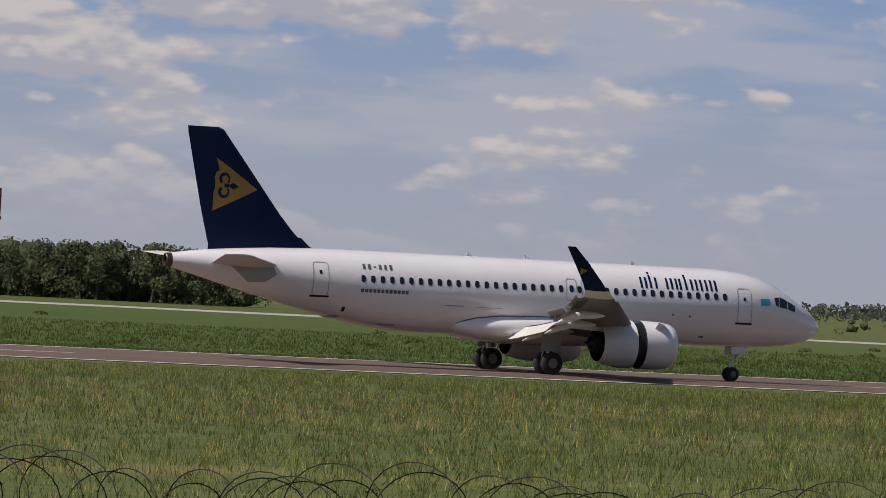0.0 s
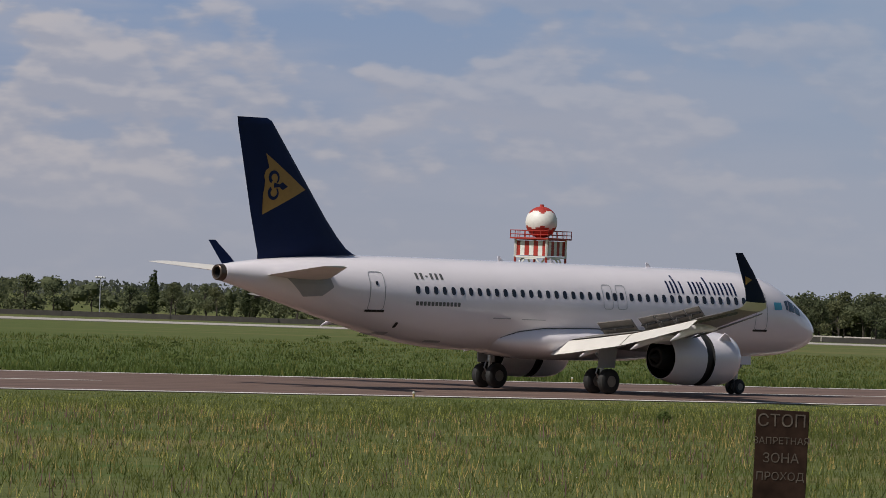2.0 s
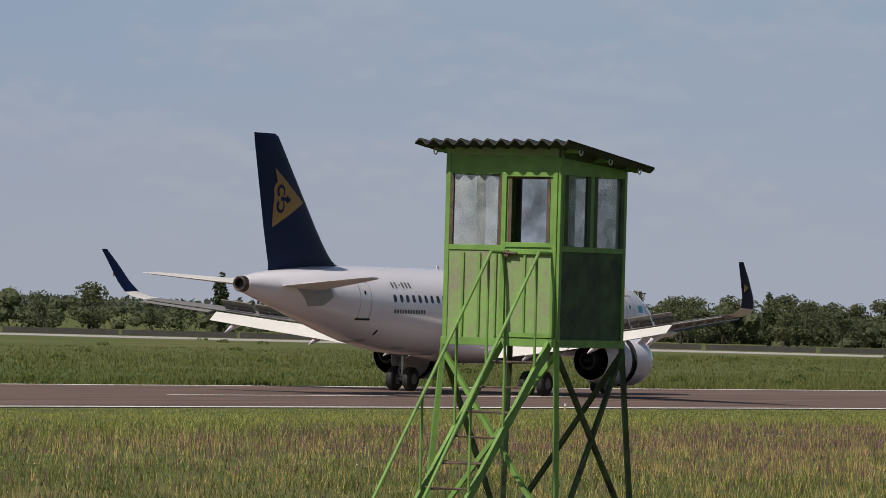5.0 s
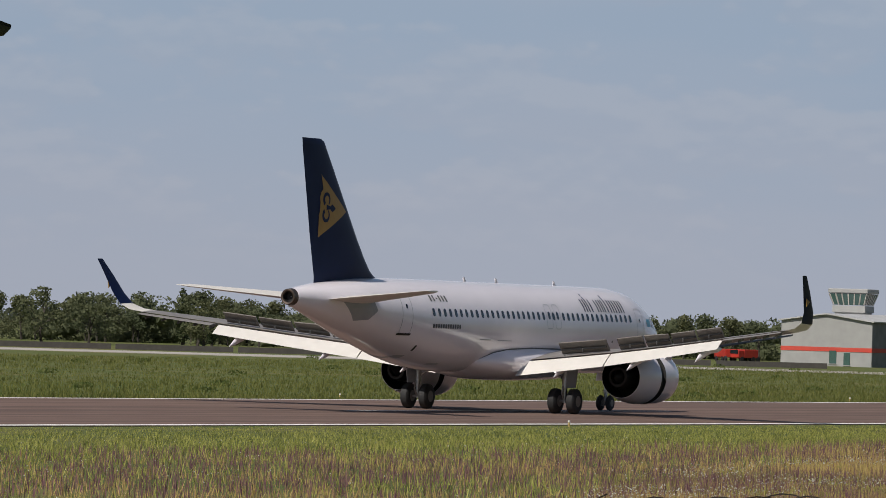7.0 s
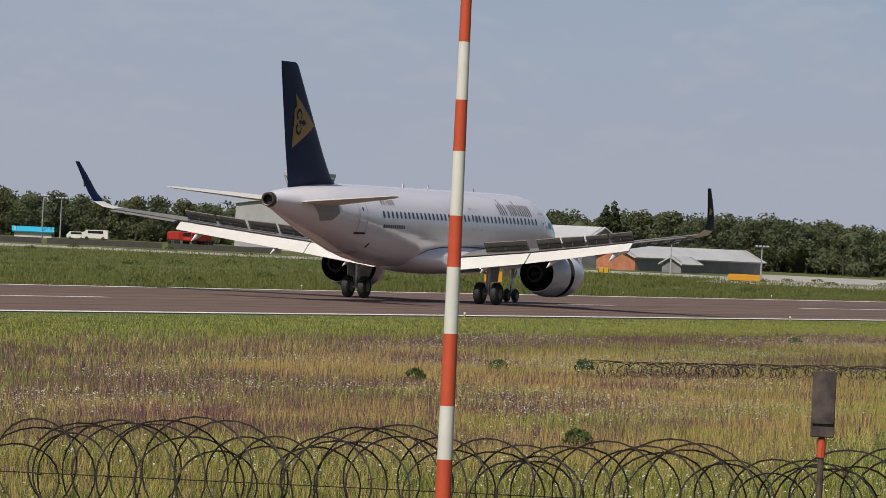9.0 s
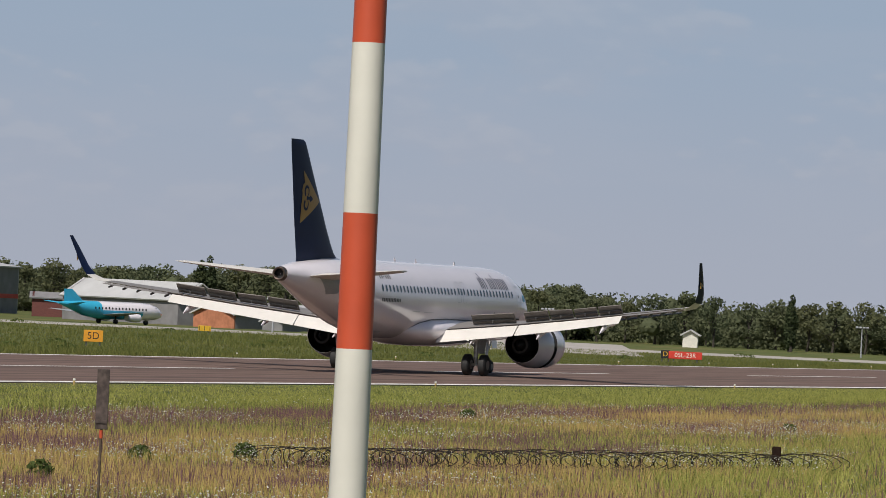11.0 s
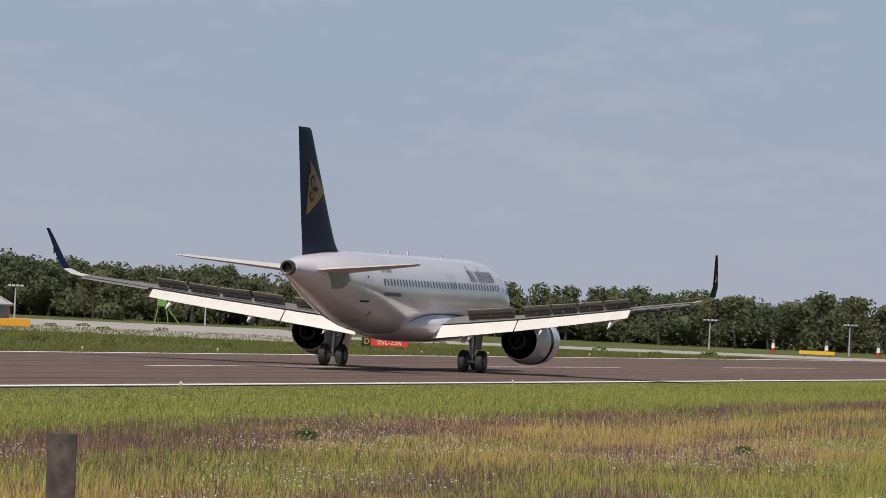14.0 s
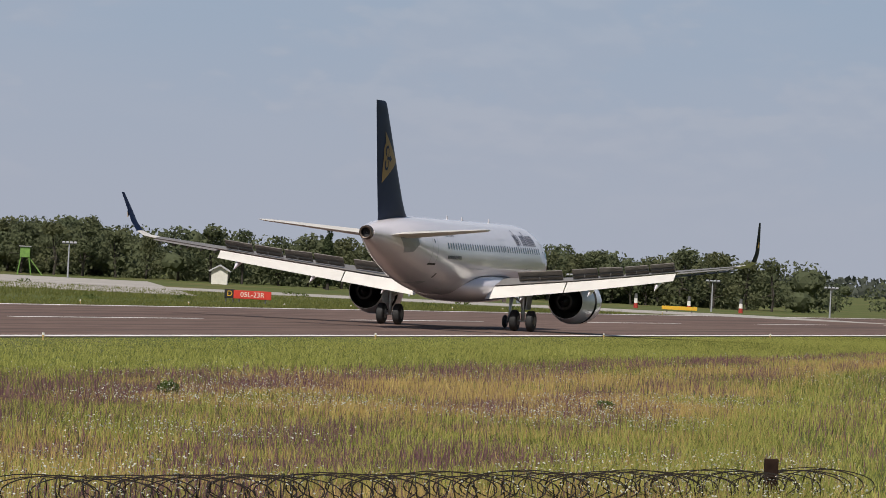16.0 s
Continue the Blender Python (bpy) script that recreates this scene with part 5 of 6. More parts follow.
def build_control_tower(m):
    tower = thing("control_tower", "pale control tower with a slanted green glass cab", "control tower", m)
    bm = bmesh.new()
    box(bm, 4.0, 4.0, 7.2, pose(0, 0, 3.6))
    part("shaft", bm, WALL_GREY, tower)
    bm = bmesh.new()
    box(bm, 4.5, 4.5, 0.9, pose(0, 0, 7.6))
    part("parapet", bm, WALL_GREY, tower)
    bm = bmesh.new()
    loft(bm, [[(s * 2.1, u * 2.1, 8.15) for s, u in ((-1, -1), (1, -1), (1, 1), (-1, 1))], [(s * 2.6, u * 2.6, 9.65) for s, u in ((-1, -1), (1, -1), (1, 1), (-1, 1))]])
    cab = part("cab_glass", bm, GLASS_GREEN, tower, "slanted dark green glazing")
    for side in range(4):
        q = Matrix.Rotation(radians(90 * side), 4, "Z")
        for k in range(7):
            f = -1 + 2 * k / 6
            bm = bmesh.new()
            bar(bm, q @ Vector((2.13, f * 2.1, 8.15)), q @ Vector((2.63, f * 2.6, 9.65)), 0.14, 0.14)
            part("mullion", bm, PALE_WALL, cab)
    bm = bmesh.new()
    box(bm, 5.5, 5.5, 0.6, pose(0, 0, 10.0), 0.08)
    part("cab_roof", bm, WALL_GREY, tower)


build_control_tower(pose(587.3, 193.0, 0, 0, 0, 10))

gabled("hangar", "dark gabled hangar with a grey sheet roof", pose(544.5, 132.6, 0, 0, 0, 65), 6.6, 20.0, 3.0, 4.9, DARK_AND_SHADED_CLAD, ROOF_GREY)
gabled("shed", "long low shed with orange brick end and pale sheet roof", pose(531.3, 125.3, 0, 0, 0, -18.6), 6.0, 23.0, 1.7, 2.9, DARK_AND_SHADED_CLAD, ROOF_GREY, BRICK_ORANGE)
gabled("lean_to", "small shed with a pale sheet roof", pose(527.5, 116.7, 0, 0, 0, -10), 2.6, 4.0, 1.2, 1.9, DARK_AND_SHADED_CLAD, ROOF_GREY)
gabled("store", "low dark red store building", pose(574, 167, 0, 0, 0, -66), 4.0, 14.0, 2.4, 3.0, material("dark_red_wall", (0.11, 0.035, 0.03), 0.8, vary=0.2), DARK_AND_SHADED_CLAD)
gabled("pump_hut", "small whitewashed hut in front of the trees", pose(600.5, 92.0, 0, 0, 0, 15), 1.8, 2.2, 1.7, 2.2, MAST_WHITE, ROOF_GREY)
gabled("cottage", "small pale cottage with a blue roof", pose(588, 237.3, 0, 0, 0, -60), 2.2, 5.0, 1.0, 1.5, PALE_WALL, SKY_BLUE)
gabled("cottage", "small white cottage with a grey roof", pose(559.5, 232, 0, 0, 0, -62), 2.4, 2.6, 1.7, 3.0, PALE_WALL, ROOF_GREY)


def build_truck(m):
    truck = thing("fire_truck", "red fire engine parked on the apron", "truck", m, group="fire engines")
    bm = bmesh.new()
    box(bm, 3.0, 1.5, 1.15, pose(-0.1, 0, 1.15), 0.08)
    part("body", bm, TRUCK_RED, truck)
    bm = bmesh.new()
    box(bm, 1.3, 1.5, 1.2, pose(2.1, 0, 1.1), 0.15)
    cab = part("cab", bm, TRUCK_RED, truck)
    bm = bmesh.new()
    box(bm, 0.06, 1.3, 0.5, pose(2.76, 0, 1.4))
    part("windscreen", bm, GLASS_DARK, cab)
    bm = bmesh.new()
    box(bm, 2.7, 0.04, 0.3, pose(-0.1, -0.78, 0.85))
    part("white_stripe", bm, WHITE_PAINT, truck)
    for x in (-1.6, -0.5, 1.9):
        for y in (-0.65, 0.65):
            bm = bmesh.new()
            rod(bm, (x, y - 0.13, 0.38), (x, y + 0.13, 0.38), 0.38, n=14)
            part("wheel", bm, TYRE, truck)
    return truck


first_truck = build_truck(pose(594.5, 212.5, 0, 0, 0, 168))
copy_thing(first_truck, pose(597, 217.0, 0, 0, 0, 48))


def build_van(m):
    van = thing("parked_van", "small white van parked beside the far road", "van", m, group="parked vans")
    bm = bmesh.new()
    loft(bm, [[(x, y, z) for x, z in ((-2.2, 0.35), (2.2, 0.35), (2.25, 0.95), (1.5, 1.75), (-2.15, 1.8))] for y in (-0.85, 0.85)])
    part("body", bm, MAST_WHITE, van)
    for y in (-0.86, 0.86):
        bm = bmesh.new()
        box(bm, 2.6, 0.03, 0.45, pose(-0.1, y, 1.4))
        part("side_window", bm, GLASS_DARK, van)
    for x in (-1.4, 1.4):
        for y in (-0.75, 0.75):
            bm = bmesh.new()
            rod(bm, (x, y - 0.1, 0.33), (x, y + 0.1, 0.33), 0.33, n=12)
            part("wheel", bm, TYRE, van)
    return van


first_van = build_van(pose(593, 227.6, 0, 0, 0, 112) @ Matrix.Diagonal((0.8, 0.8, 0.8, 1)))
copy_thing(first_van, pose(597, 232.6, 0, 0, 0, 100) @ Matrix.Diagonal((0.75, 0.75, 0.75, 1)))


def build_parked_jet(m):
    jet = thing("parked_jet", "small white and sky-blue passenger jet parked on the apron", "airplane", m)
    hull = [(0, 1.35, 0.06), (0.4, 1.42, 0.5), (1.2, 1.55, 0.85), (2.6, 1.65, 1.08), (4.5, 1.68, 1.12), (12.0, 1.68, 1.12), (14.5, 1.85, 0.95), (17.0, 2.2, 0.5), (19.0, 2.4, 0.12)]
    bm = bmesh.new()
    loft(bm, [[(9 - a, r * math.cos(q), z + r * math.sin(q)) for q in (2 * math.pi * k / 20 for k in range(20))] for a, z, r in hull])
    for f in bm.faces:
        c = f.calc_center_median()
        f.material_index = 1 if c.x < 0.6 - (c.z - 1.7) * 1.6 else 0
    part("fuselage", bm, [WHITE_PAINT, SKY_BLUE], jet, "white hull turning sky blue towards the tail", True)
    for s in (-1, 1):
        bm = bmesh.new()
        loft(bm, [[(0.8 + px, s * 0.7, 1.1 + pz) for px, pz in aerofoil(3.6, 0.12, 6)], [(-2.6 + px, s * 8.0, 1.6 + pz) for px, pz in aerofoil(1.0, 0.1, 6)]])
        part("wing", bm, GREY_PAINT, jet, "", True)
        bm = bmesh.new()
        turned(bm, [(1.9, 0.40), (2.0, 0.5), (1.2, 0.56), (-0.2, 0.45), (-0.3, 0.3)], pose(0, s * 2.7, 0.85), 18, cap=True)
        part("engine", bm, WHITE_PAINT, jet, "", True)
        bm = bmesh.new()
        loft(bm, [[(-6.8 + px, s * 0.3, 2.3 + pz) for px, pz in aerofoil(2.0, 0.1, 6)], [(-8.6 + px, s * 3.4, 2.6 + pz) for px, pz in aerofoil(0.8, 0.1, 6)]])
        part("tailplane", bm, SKY_BLUE, jet, "", True)
    bm = bmesh.new()
    loft(bm, [[(-5.2 + px, pz, 2.5) for px, pz in aerofoil(3.8, 0.08, 6)], [(-7.6 + px, pz, 4.2) for px, pz in aerofoil(1.5, 0.08, 6)]])
    part("fin", bm, SKY_BLUE, jet, "sky-blue fin", True)
    for x, y in ((6.2, 0), (-1.0, -1.5), (-1.0, 1.5)):
        bm = bmesh.new()
        rod(bm, (x, y, 0.2), (x, y, 1.0), 0.07, n=8)
        rod(bm, (x, y - 0.2, 0.28), (x, y + 0.2, 0.28), 0.28, n=12)
        part("wheel_leg", bm, TYRE, jet)
    for s in (-1, 1):
        for k in range(16):
            bm = bmesh.new()
            box(bm, 0.2, 0.03, 0.26, pose(5.0 - 0.62 * k, s * 1.10, 1.95))
            part("cabin_window", bm, GLASS_DARK, jet)
        bm = bmesh.new()
        box(bm, 0.6, 0.03, 0.3, pose(7.2, s * 0.72, 2.05, 0, 0, -s * 14))
        part("cockpit_window", bm, GLASS_DARK, jet)


build_parked_jet(pose(513.2, 129.5, 0, 0, 0, -20) @ Matrix.Diagonal((0.84, 0.84, 0.84, 1)))


def build_lamp_post(m, h):
    lamp = thing("lamp_post", "grey steel lamp post with a flat crossbar of floodlights", "lamp post", m, group="field lamp posts")
    bm = bmesh.new()
    rod(bm, (0, 0, 0), (0, 0, h), 0.10, 0.06, 8)
    part("pole", bm, GREY_PAINT, lamp)
    bm = bmesh.new()
    bar(bm, (0, -0.75, h), (0, 0.75, h), 0.12, 0.10)
    arm = part("crossbar", bm, DARK_GREY, lamp)
    for y in (-0.6, -0.2, 0.2, 0.6):
        bm = bmesh.new()
        box(bm, 0.22, 0.28, 0.16, pose(-0.1, y, h + 0.1, 0, 25, 0))
        part("floodlight", bm, GREY_PAINT, arm)


for x, y, h in ((588.8, 233.5, 5.6), (587.5, 230.0, 5.4), (508, 98, 3.4), (567.7, 61.3, 3.3), (446, 280, 5.0), (482, 212, 4.4), (291, 402, 5.0), (557.5, 95.4, 3.7), (575, 30.6, 3.1), (577.3, 18.5, 3.0), (571.8, 44.8, 3.0), (500, 105.5, 3.4), (432, 268, 4.6)):
    build_lamp_post(pose(x, y, 0, 0, 0, 25), h)


def build_small_watchtower(m):
    t = thing("distant_watchtower", "small pale green watchtower on legs by the trees", "watchtower", m, group="distant watchtowers")
    bm = bmesh.new()
    box(bm, 1.1, 1.1, 1.2, pose(0, 0, 2.5), 0.03)
    part("cabin", bm, GREEN_PAINT, t)
    bm = bmesh.new()
    box(bm, 1.4, 1.4, 0.1, pose(0, 0, 3.15))
    part("roof", bm, WALL_GREY, t)
    for sx in (-1, 1):
        for sy in (-1, 1):
            bm = bmesh.new()
            bar(bm, (sx * 0.75, sy * 0.75, 0), (sx * 0.45, sy * 0.45, 1.9), 0.09, 0.09)
            part("leg", bm, GREEN_PAINT, t)
    bm = bmesh.new()
    bar(bm, (0, -2.0, 0), (0, -0.5, 1.9), 0.5, 0.12)
    part("stair", bm, GREEN_PAINT, t)
    return t


w1 = build_small_watchtower(pose(593.8, 112.7, 0, 0, 0, 20))
copy_thing(w1, pose(545, 246, 0, 0, 0, 30))

# approach markers beside the far trees
for x, y in ((573.3, 38.3), (574.5, 32.9), (575.5, 27.6)):
    mk = thing("approach_marker", "short red and white banded marker post", "marker", pose(x, y, 0), group="approach markers")
    for k in range(3):
        bm = bmesh.new()
        rod(bm, (0, 0, 0.5 * k), (0, 0, 0.5 * k + 0.5), 0.24 - 0.03 * k, 0.21 - 0.03 * k, 8)
        part("band", bm, (RADAR_RED, RADAR_WHITE, DARK_GREY)[k], mk)

# concrete barrier blocks and striped hut by the radar tower
for k in range(6):
    bm = bmesh.new()
    box(bm, 4.2, 0.5, 0.75, pose(0, 0, 0.375), 0.05)
    tagged(part("barrier_block", bm, PALE_WALL, None, "pale concrete barrier block beside the road", False), category="barrier", group="barrier blocks").matrix_basis = pose(331 + 3.3 * k, 326 - 2.9 * k, 0, 0, 0, -41)
hut = thing("striped_hut", "small red and white striped equipment hut", "hut", pose(324, 331, 0, 0, 0, 17))
for k in range(6):
    bm = bmesh.new()
    box(bm, 0.45, 1.6, 1.15, pose(-1.1 + 0.45 * k, 0, 0.575))
    part("wall_panel", bm, RADAR_WHITE if k % 2 == 0 else DARK_AND_SHADED_CLAD, hut)
# long grey fence behind the road
FENCE = material("fence_grey", (0.075, 0.068, 0.062), 0.85, vary=0.2, grain=1.5, patch=0.2)
boundary = thing("boundary_fence", "long low dark grey panel fence behind the road", "fence")
for k in range(26):
    a = Vector((225 + 11.5 * k, 378 - 7.2 * k - 0.05 * k * k, 0))
    bm = bmesh.new()
    box(bm, 13.9, 0.12, 0.65, pose(0, 0, 0.325))
    part("fence_panel", bm, FENCE, boundary).matrix_basis = pose(*a, 0, 0, -32 - 0.5 * k)


# ---- trees ----
def leaf_material(name, dark, light):
    m = bpy.data.materials.new(name)
    m.use_nodes = True
    nt = m.node_tree
    n, link = nt.nodes, nt.links.new
    bsdf = n["Principled BSDF"]
    bsdf.inputs["Roughness"].default_value = 0.7
    bsdf.inputs["Specular IOR Level"].default_value = 0.08
    geo, info, mx, mx2 = n.new("ShaderNodeNewGeometry"), n.new("ShaderNodeObjectInfo"), n.new("ShaderNodeMix"), n.new("ShaderNodeMix")
    mx.data_type = mx2.data_type = "RGBA"
    mx.inputs["A"].default_value, mx.inputs["B"].default_value = (*dark, 1), (*light, 1)
    link(geo.outputs["Random Per Island"], mx.inputs["Factor"])
    mx2.inputs["B"].default_value = (light[0] * 1.15, light[1] * 0.95, light[2] * 0.8, 1)
    k = n.new("ShaderNodeMath")
    k.operation = "MULTIPLY"
    k.inputs[1].default_value = 0.55
    link(info.outputs["Random"], k.inputs[0])
    link(k.outputs[0], mx2.inputs["Factor"])
    link(mx.outputs["Result"], mx2.inputs["A"])
    link(mx2.outputs["Result"], bsdf.inputs["Base Color"])
    thin, both = n.new("ShaderNodeBsdfTranslucent"), n.new("ShaderNodeMixShader")
    link(mx2.outputs["Result"], thin.inputs["Color"])
    both.inputs["Fac"].default_value = 0.45
    link(bsdf.outputs[0], both.inputs[1])
    link(thin.outputs[0], both.inputs[2])
    link(both.outputs[0], n["Material Output"].inputs["Surface"])
    return m


LEAVES = leaf_material("broad_leaves", (0.100, 0.120, 0.070), (0.132, 0.155, 0.088))
POPLAR_LEAVES = leaf_material("poplar_leaves", (0.034, 0.050, 0.026), (0.075, 0.098, 0.050))
BARK = material("bark", (0.045, 0.038, 0.03), 0.9, vary=0.3, grain=8, patch=2, bump=0.3)


def leaf_mesh(name, centres, radii, count, size, mat, seed):
    """Many small tilted leaf clumps scattered through a set of blobs."""
    rng = np.random.default_rng(seed)
    centres, radii = np.array(centres), np.array(radii)
    vol = np.prod(radii, axis=1) ** (2 / 3)
    pick = rng.choice(len(centres), count, p=vol / vol.sum())
    d = rng.normal(size=(count, 3))
    d /= np.linalg.norm(d, axis=1)[:, None]
    rr = rng.uniform(0.2, 1.0, count) ** 0.3
    at = centres[pick] + d * radii[pick] * rr[:, None]
    u = rng.normal(size=(count, 3))
    u /= np.linalg.norm(u, axis=1)[:, None]
    nrm = d + 0.7 * rng.normal(size=(count, 3))
    v = np.cross(nrm, u)
    v /= np.linalg.norm(v, axis=1)[:, None]
    u = np.cross(v, nrm)
    u /= np.linalg.norm(u, axis=1)[:, None]
    s = size * rng.uniform(0.6, 1.35, count)[:, None]
    quad = np.stack([at - u * s, at - v * s * 0.62, at + u * s, at + v * s * 0.62], axis=1).reshape(-1, 3)
    me = bpy.data.meshes.new(name)
    me.from_pydata(quad.tolist(), [], np.arange(4 * count).reshape(-1, 4).tolist())
    me.materials.append(mat)
    return me


def build_tree(kind, height, seed):
    """A tree with a tapered trunk, limbs and a loose crown."""
    rng = random.Random(seed)
    poplar = kind == "poplar"
    tree = thing("poplar_tree" if poplar else "broadleaf_tree", "tall narrow dark green poplar tree" if poplar else "dark green broadleaf tree at the edge of the field", "tree",
                 pose(0, 0, -400), group="poplars" if poplar else "field edge trees")
    bm = bmesh.new()
    bend = [Vector((rng.uniform(-0.12, 0.12) * i, rng.uniform(-0.12, 0.12) * i, height * 0.17 * i)) for i in range(5)]
    rad = [height * r for r in (0.028, 0.022, 0.017, 0.011, 0.005)]
    loft(bm, [[p + Vector((r * math.cos(2 * math.pi * k / 7), r * math.sin(2 * math.pi * k / 7), 0)) for k in range(7)] for p, r in zip(bend, rad)])
    part("trunk", bm, BARK, tree, "", True)
    bm = bmesh.new()
    cs, rs = [], []
    if poplar:
        for i in range(11):
            f = i / 10
            w = height * 0.115 * (math.sin(math.pi * min(1, 0.16 + f * 0.86)) ** 0.6) * rng.uniform(0.8, 1.15)
            cs.append((rng.uniform(-0.3, 0.3) * w, rng.uniform(-0.3, 0.3) * w, height * (0.12 + 0.82 * f)))
            rs.append((w, w, height * 0.085))
    else:
        for i in range(rng.randint(9, 13)):
            q, f = rng.uniform(0, 2 * math.pi), rng.uniform(0.22, 0.9)
            spread = height * 0.36 * math.sin(math.pi * min(0.97, 0.2 + 0.75 * f)) * rng.uniform(0.3, 1.0)
            w = height * rng.uniform(0.12, 0.21)
            cs.append((spread * math.cos(q), spread * math.sin(q), height * f))
            rs.append((w, w, w * rng.uniform(0.65, 0.9)))
            rod(bm, bend[1 + i % 3], cs[-1], height * 0.009, height * 0.003, 5)
        cs.append((0, 0, height * 0.86))
        rs.append((height * 0.16, height * 0.16, height * 0.12))
    if poplar:
        for i in range(1, 10, 2):
            rod(bm, bend[min(3, i // 3)], cs[i], height * 0.007, height * 0.003, 5)
    part("branchwork", bm, BARK, tree)
    crown = new("crown", leaf_mesh("crown", cs, rs, 980 if not poplar else 1100, height * (0.031 if not poplar else 0.027), POPLAR_LEAVES if poplar else LEAVES, seed))
    crown.parent = tree
    return tree


WOODS_A = [(82, 452, 128, 435, 60, 6.5, 8.6), (161, 475, 190, 461, 16, 4, 5.5), (244, 568, 324, 522, 14, 2.5, 4), (301, 477, 319, 466, 8, 2.5, 4.5), (215, 478, 239, 464, 14, 3.5, 5), (319, 423, 332, 413, 9, 2.5, 4.5), (265, 479, 282, 469, 10, 2, 3.2), (286, 454, 307, 440, 12, 1.8, 3.4), (294, 433, 300, 428, 6, 4.5, 5.8), (307, 436, 334, 416, 18, 3.2, 5), (401, 383, 414, 371, 14, 5.5, 7.2), (338, 419, 363, 399, 20, 4.5, 6.2), (376, 414, 435, 357, 36, 4.5, 6), (386, 388, 410, 364, 26, 5.5, 7.2), (485, 326, 498, 310, 10, 3, 4.5), (435, 357, 454, 337, 18, 5, 6.2)]
WOODS_B = [(515, 352, 538, 324, 24, 3.6, 5), (568, 281, 589, 246, 30, 4, 6), (565, 314, 575, 299, 12, 5, 7), (612, 258, 630, 225, 30, 5.6, 6.8), (571, 309, 577, 300, 7, 6.5, 7.8), (582, 291, 588, 283, 7, 6.2, 7.4), (599, 302, 612, 281, 18, 5, 7.5), (663, 230, 678, 196, 30, 6.2, 7.4), (602, 282, 623, 246, 30, 5.5, 7.5), (658, 221, 678, 176, 36, 6.2, 7.8), (545, 331, 577, 285, 24, 3.6, 5)]
WOODS_C = [(431, 385, 485, 326, 30, 4, 5), (604, 294, 636, 240, 24, 4, 5.5), (628, 166, 643, 126, 30, 5.6, 7.4), (624, 155, 640, 112, 30, 5, 7.2), (627, 173, 641, 137, 34, 6, 8.2), (612, 128, 633, 57, 60, 5.4, 6.8), (623, 75, 633, 32, 36, 5, 6.6), (633, 145, 642, 120, 22, 5.2, 7.4), (652, 124, 666, 73, 30, 4, 5.5), (617, 62, 622, 40, 22, 5.2, 6.8), (720, 61, 724, 42, 14, 3.2, 4.2)]
POPLARS = [(182, 487, 7.2), (186, 485, 6.6), (190, 483, 5.8), (191, 483, 5.6), (298, 479, 5.2), (326, 418, 4.2), (328, 417, 4.6), (329, 416, 4.8), (262, 434, 8.9), (271, 441, 9.6), (325, 435, 6.9), (358, 416, 6.2), (492, 317, 5.2), (490, 328, 9.0), (555, 274, 6.2), (563, 284, 8.4), (600, 156, 8.4), (605, 157, 9.0), (606, 81, 7.4), (612, 83, 6.4)]
SINGLE_TREES = [(392, 268, 6.4), (396, 271, 5.6), (389, 273, 5.2), (516, 275, 7.6), (521, 271, 7.0), (511, 279, 6.4), (527, 258, 7.4), (501, 240, 6.2), (342, 303, 5.2), (350, 318, 5.6)]
rng = random.Random(11)
protos = [build_tree("broadleaf", h, 20 + i) for i, h in enumerate((6.0, 6.4, 5.6, 6.2, 5.8, 6.6, 5.4))]
poplars = [build_tree("poplar", 8.0, 60 + i) for i in range(3)]


def plant(proto, x, y, h, base):
    t = copy_thing(proto, pose(x, y, 0, 0, 0, rng.uniform(0, 360)))
    k = h / base
    t.scale = (k * rng.uniform(0.9, 1.2), k * rng.uniform(0.9, 1.2), k)


heights = (6.0, 6.4, 5.6, 6.2, 5.8, 6.6, 5.4)
wood_cs, wood_rs = [], []
for x0, y0, x1, y1, count, h0, h1 in WOODS_A + WOODS_B + WOODS_C:
    side = Vector((y0 - y1, x1 - x0, 0)).normalized()
    if side.dot(Vector((x0 + 60, y0 + 140, 0))) < 0:
        side = -side
    for k in range(count):
        f = (k + rng.uniform(0.1, 0.9)) / count
        back = rng.uniform(0, 14)
        h = rng.uniform(h0, h1)
        i = rng.randrange(7)
        x, y = x0 + (x1 - x0) * f + side.x * back, y0 + (y1 - y0) * f + side.y * back
        if k % 3 == 0 and y > 30:
            plant(protos[i], x, y, h, heights[i])
        # undergrowth and the woods behind
        for j in range(5):
            bx, by = x + rng.uniform(-5, 5) + side.x * rng.uniform(4, 26), y + rng.uniform(-5, 5) + side.y * rng.uniform(4, 26)
            w = h * rng.uniform(0.24, 0.38)
            z = h * rng.uniform(0.05, 0.78)
            wood_cs.append((bx, by, z))
            wood_rs.append((w, w, w * 0.75))
for x, y, h in SINGLE_TREES:
    i = rng.randrange(7)
    plant(protos[i], x, y, h, heights[i])
for x, y, h in POPLARS:
    plant(poplars[rng.randrange(3)], x, y, h, 8.0)
woods = new("far_woods", leaf_mesh("far_woods", wood_cs, wood_rs, 330000, 0.27, LEAVES, 5))
# the dense inside of the woods, behind the outer leaves
bm = bmesh.new()
bmesh.ops.create_icosphere(bm, subdivisions=2, radius=1.0)
ball = np.array([v.co[:] for v in bm.verts])
ball_faces = np.array([[v.index for v in f.verts] for f in bm.faces])
bm.free()
r_in = np.random.default_rng(71)
inner_v, inner_f = [], []
for c, r in list(zip(wood_cs, wood_rs))[::4]:
    inner_f.append(ball_faces + len(ball) * len(inner_v))
    inner_v.append(np.array(c) + ball * np.array(r) * 0.82 * r_in.uniform(0.78, 1.12, (len(ball), 1)))
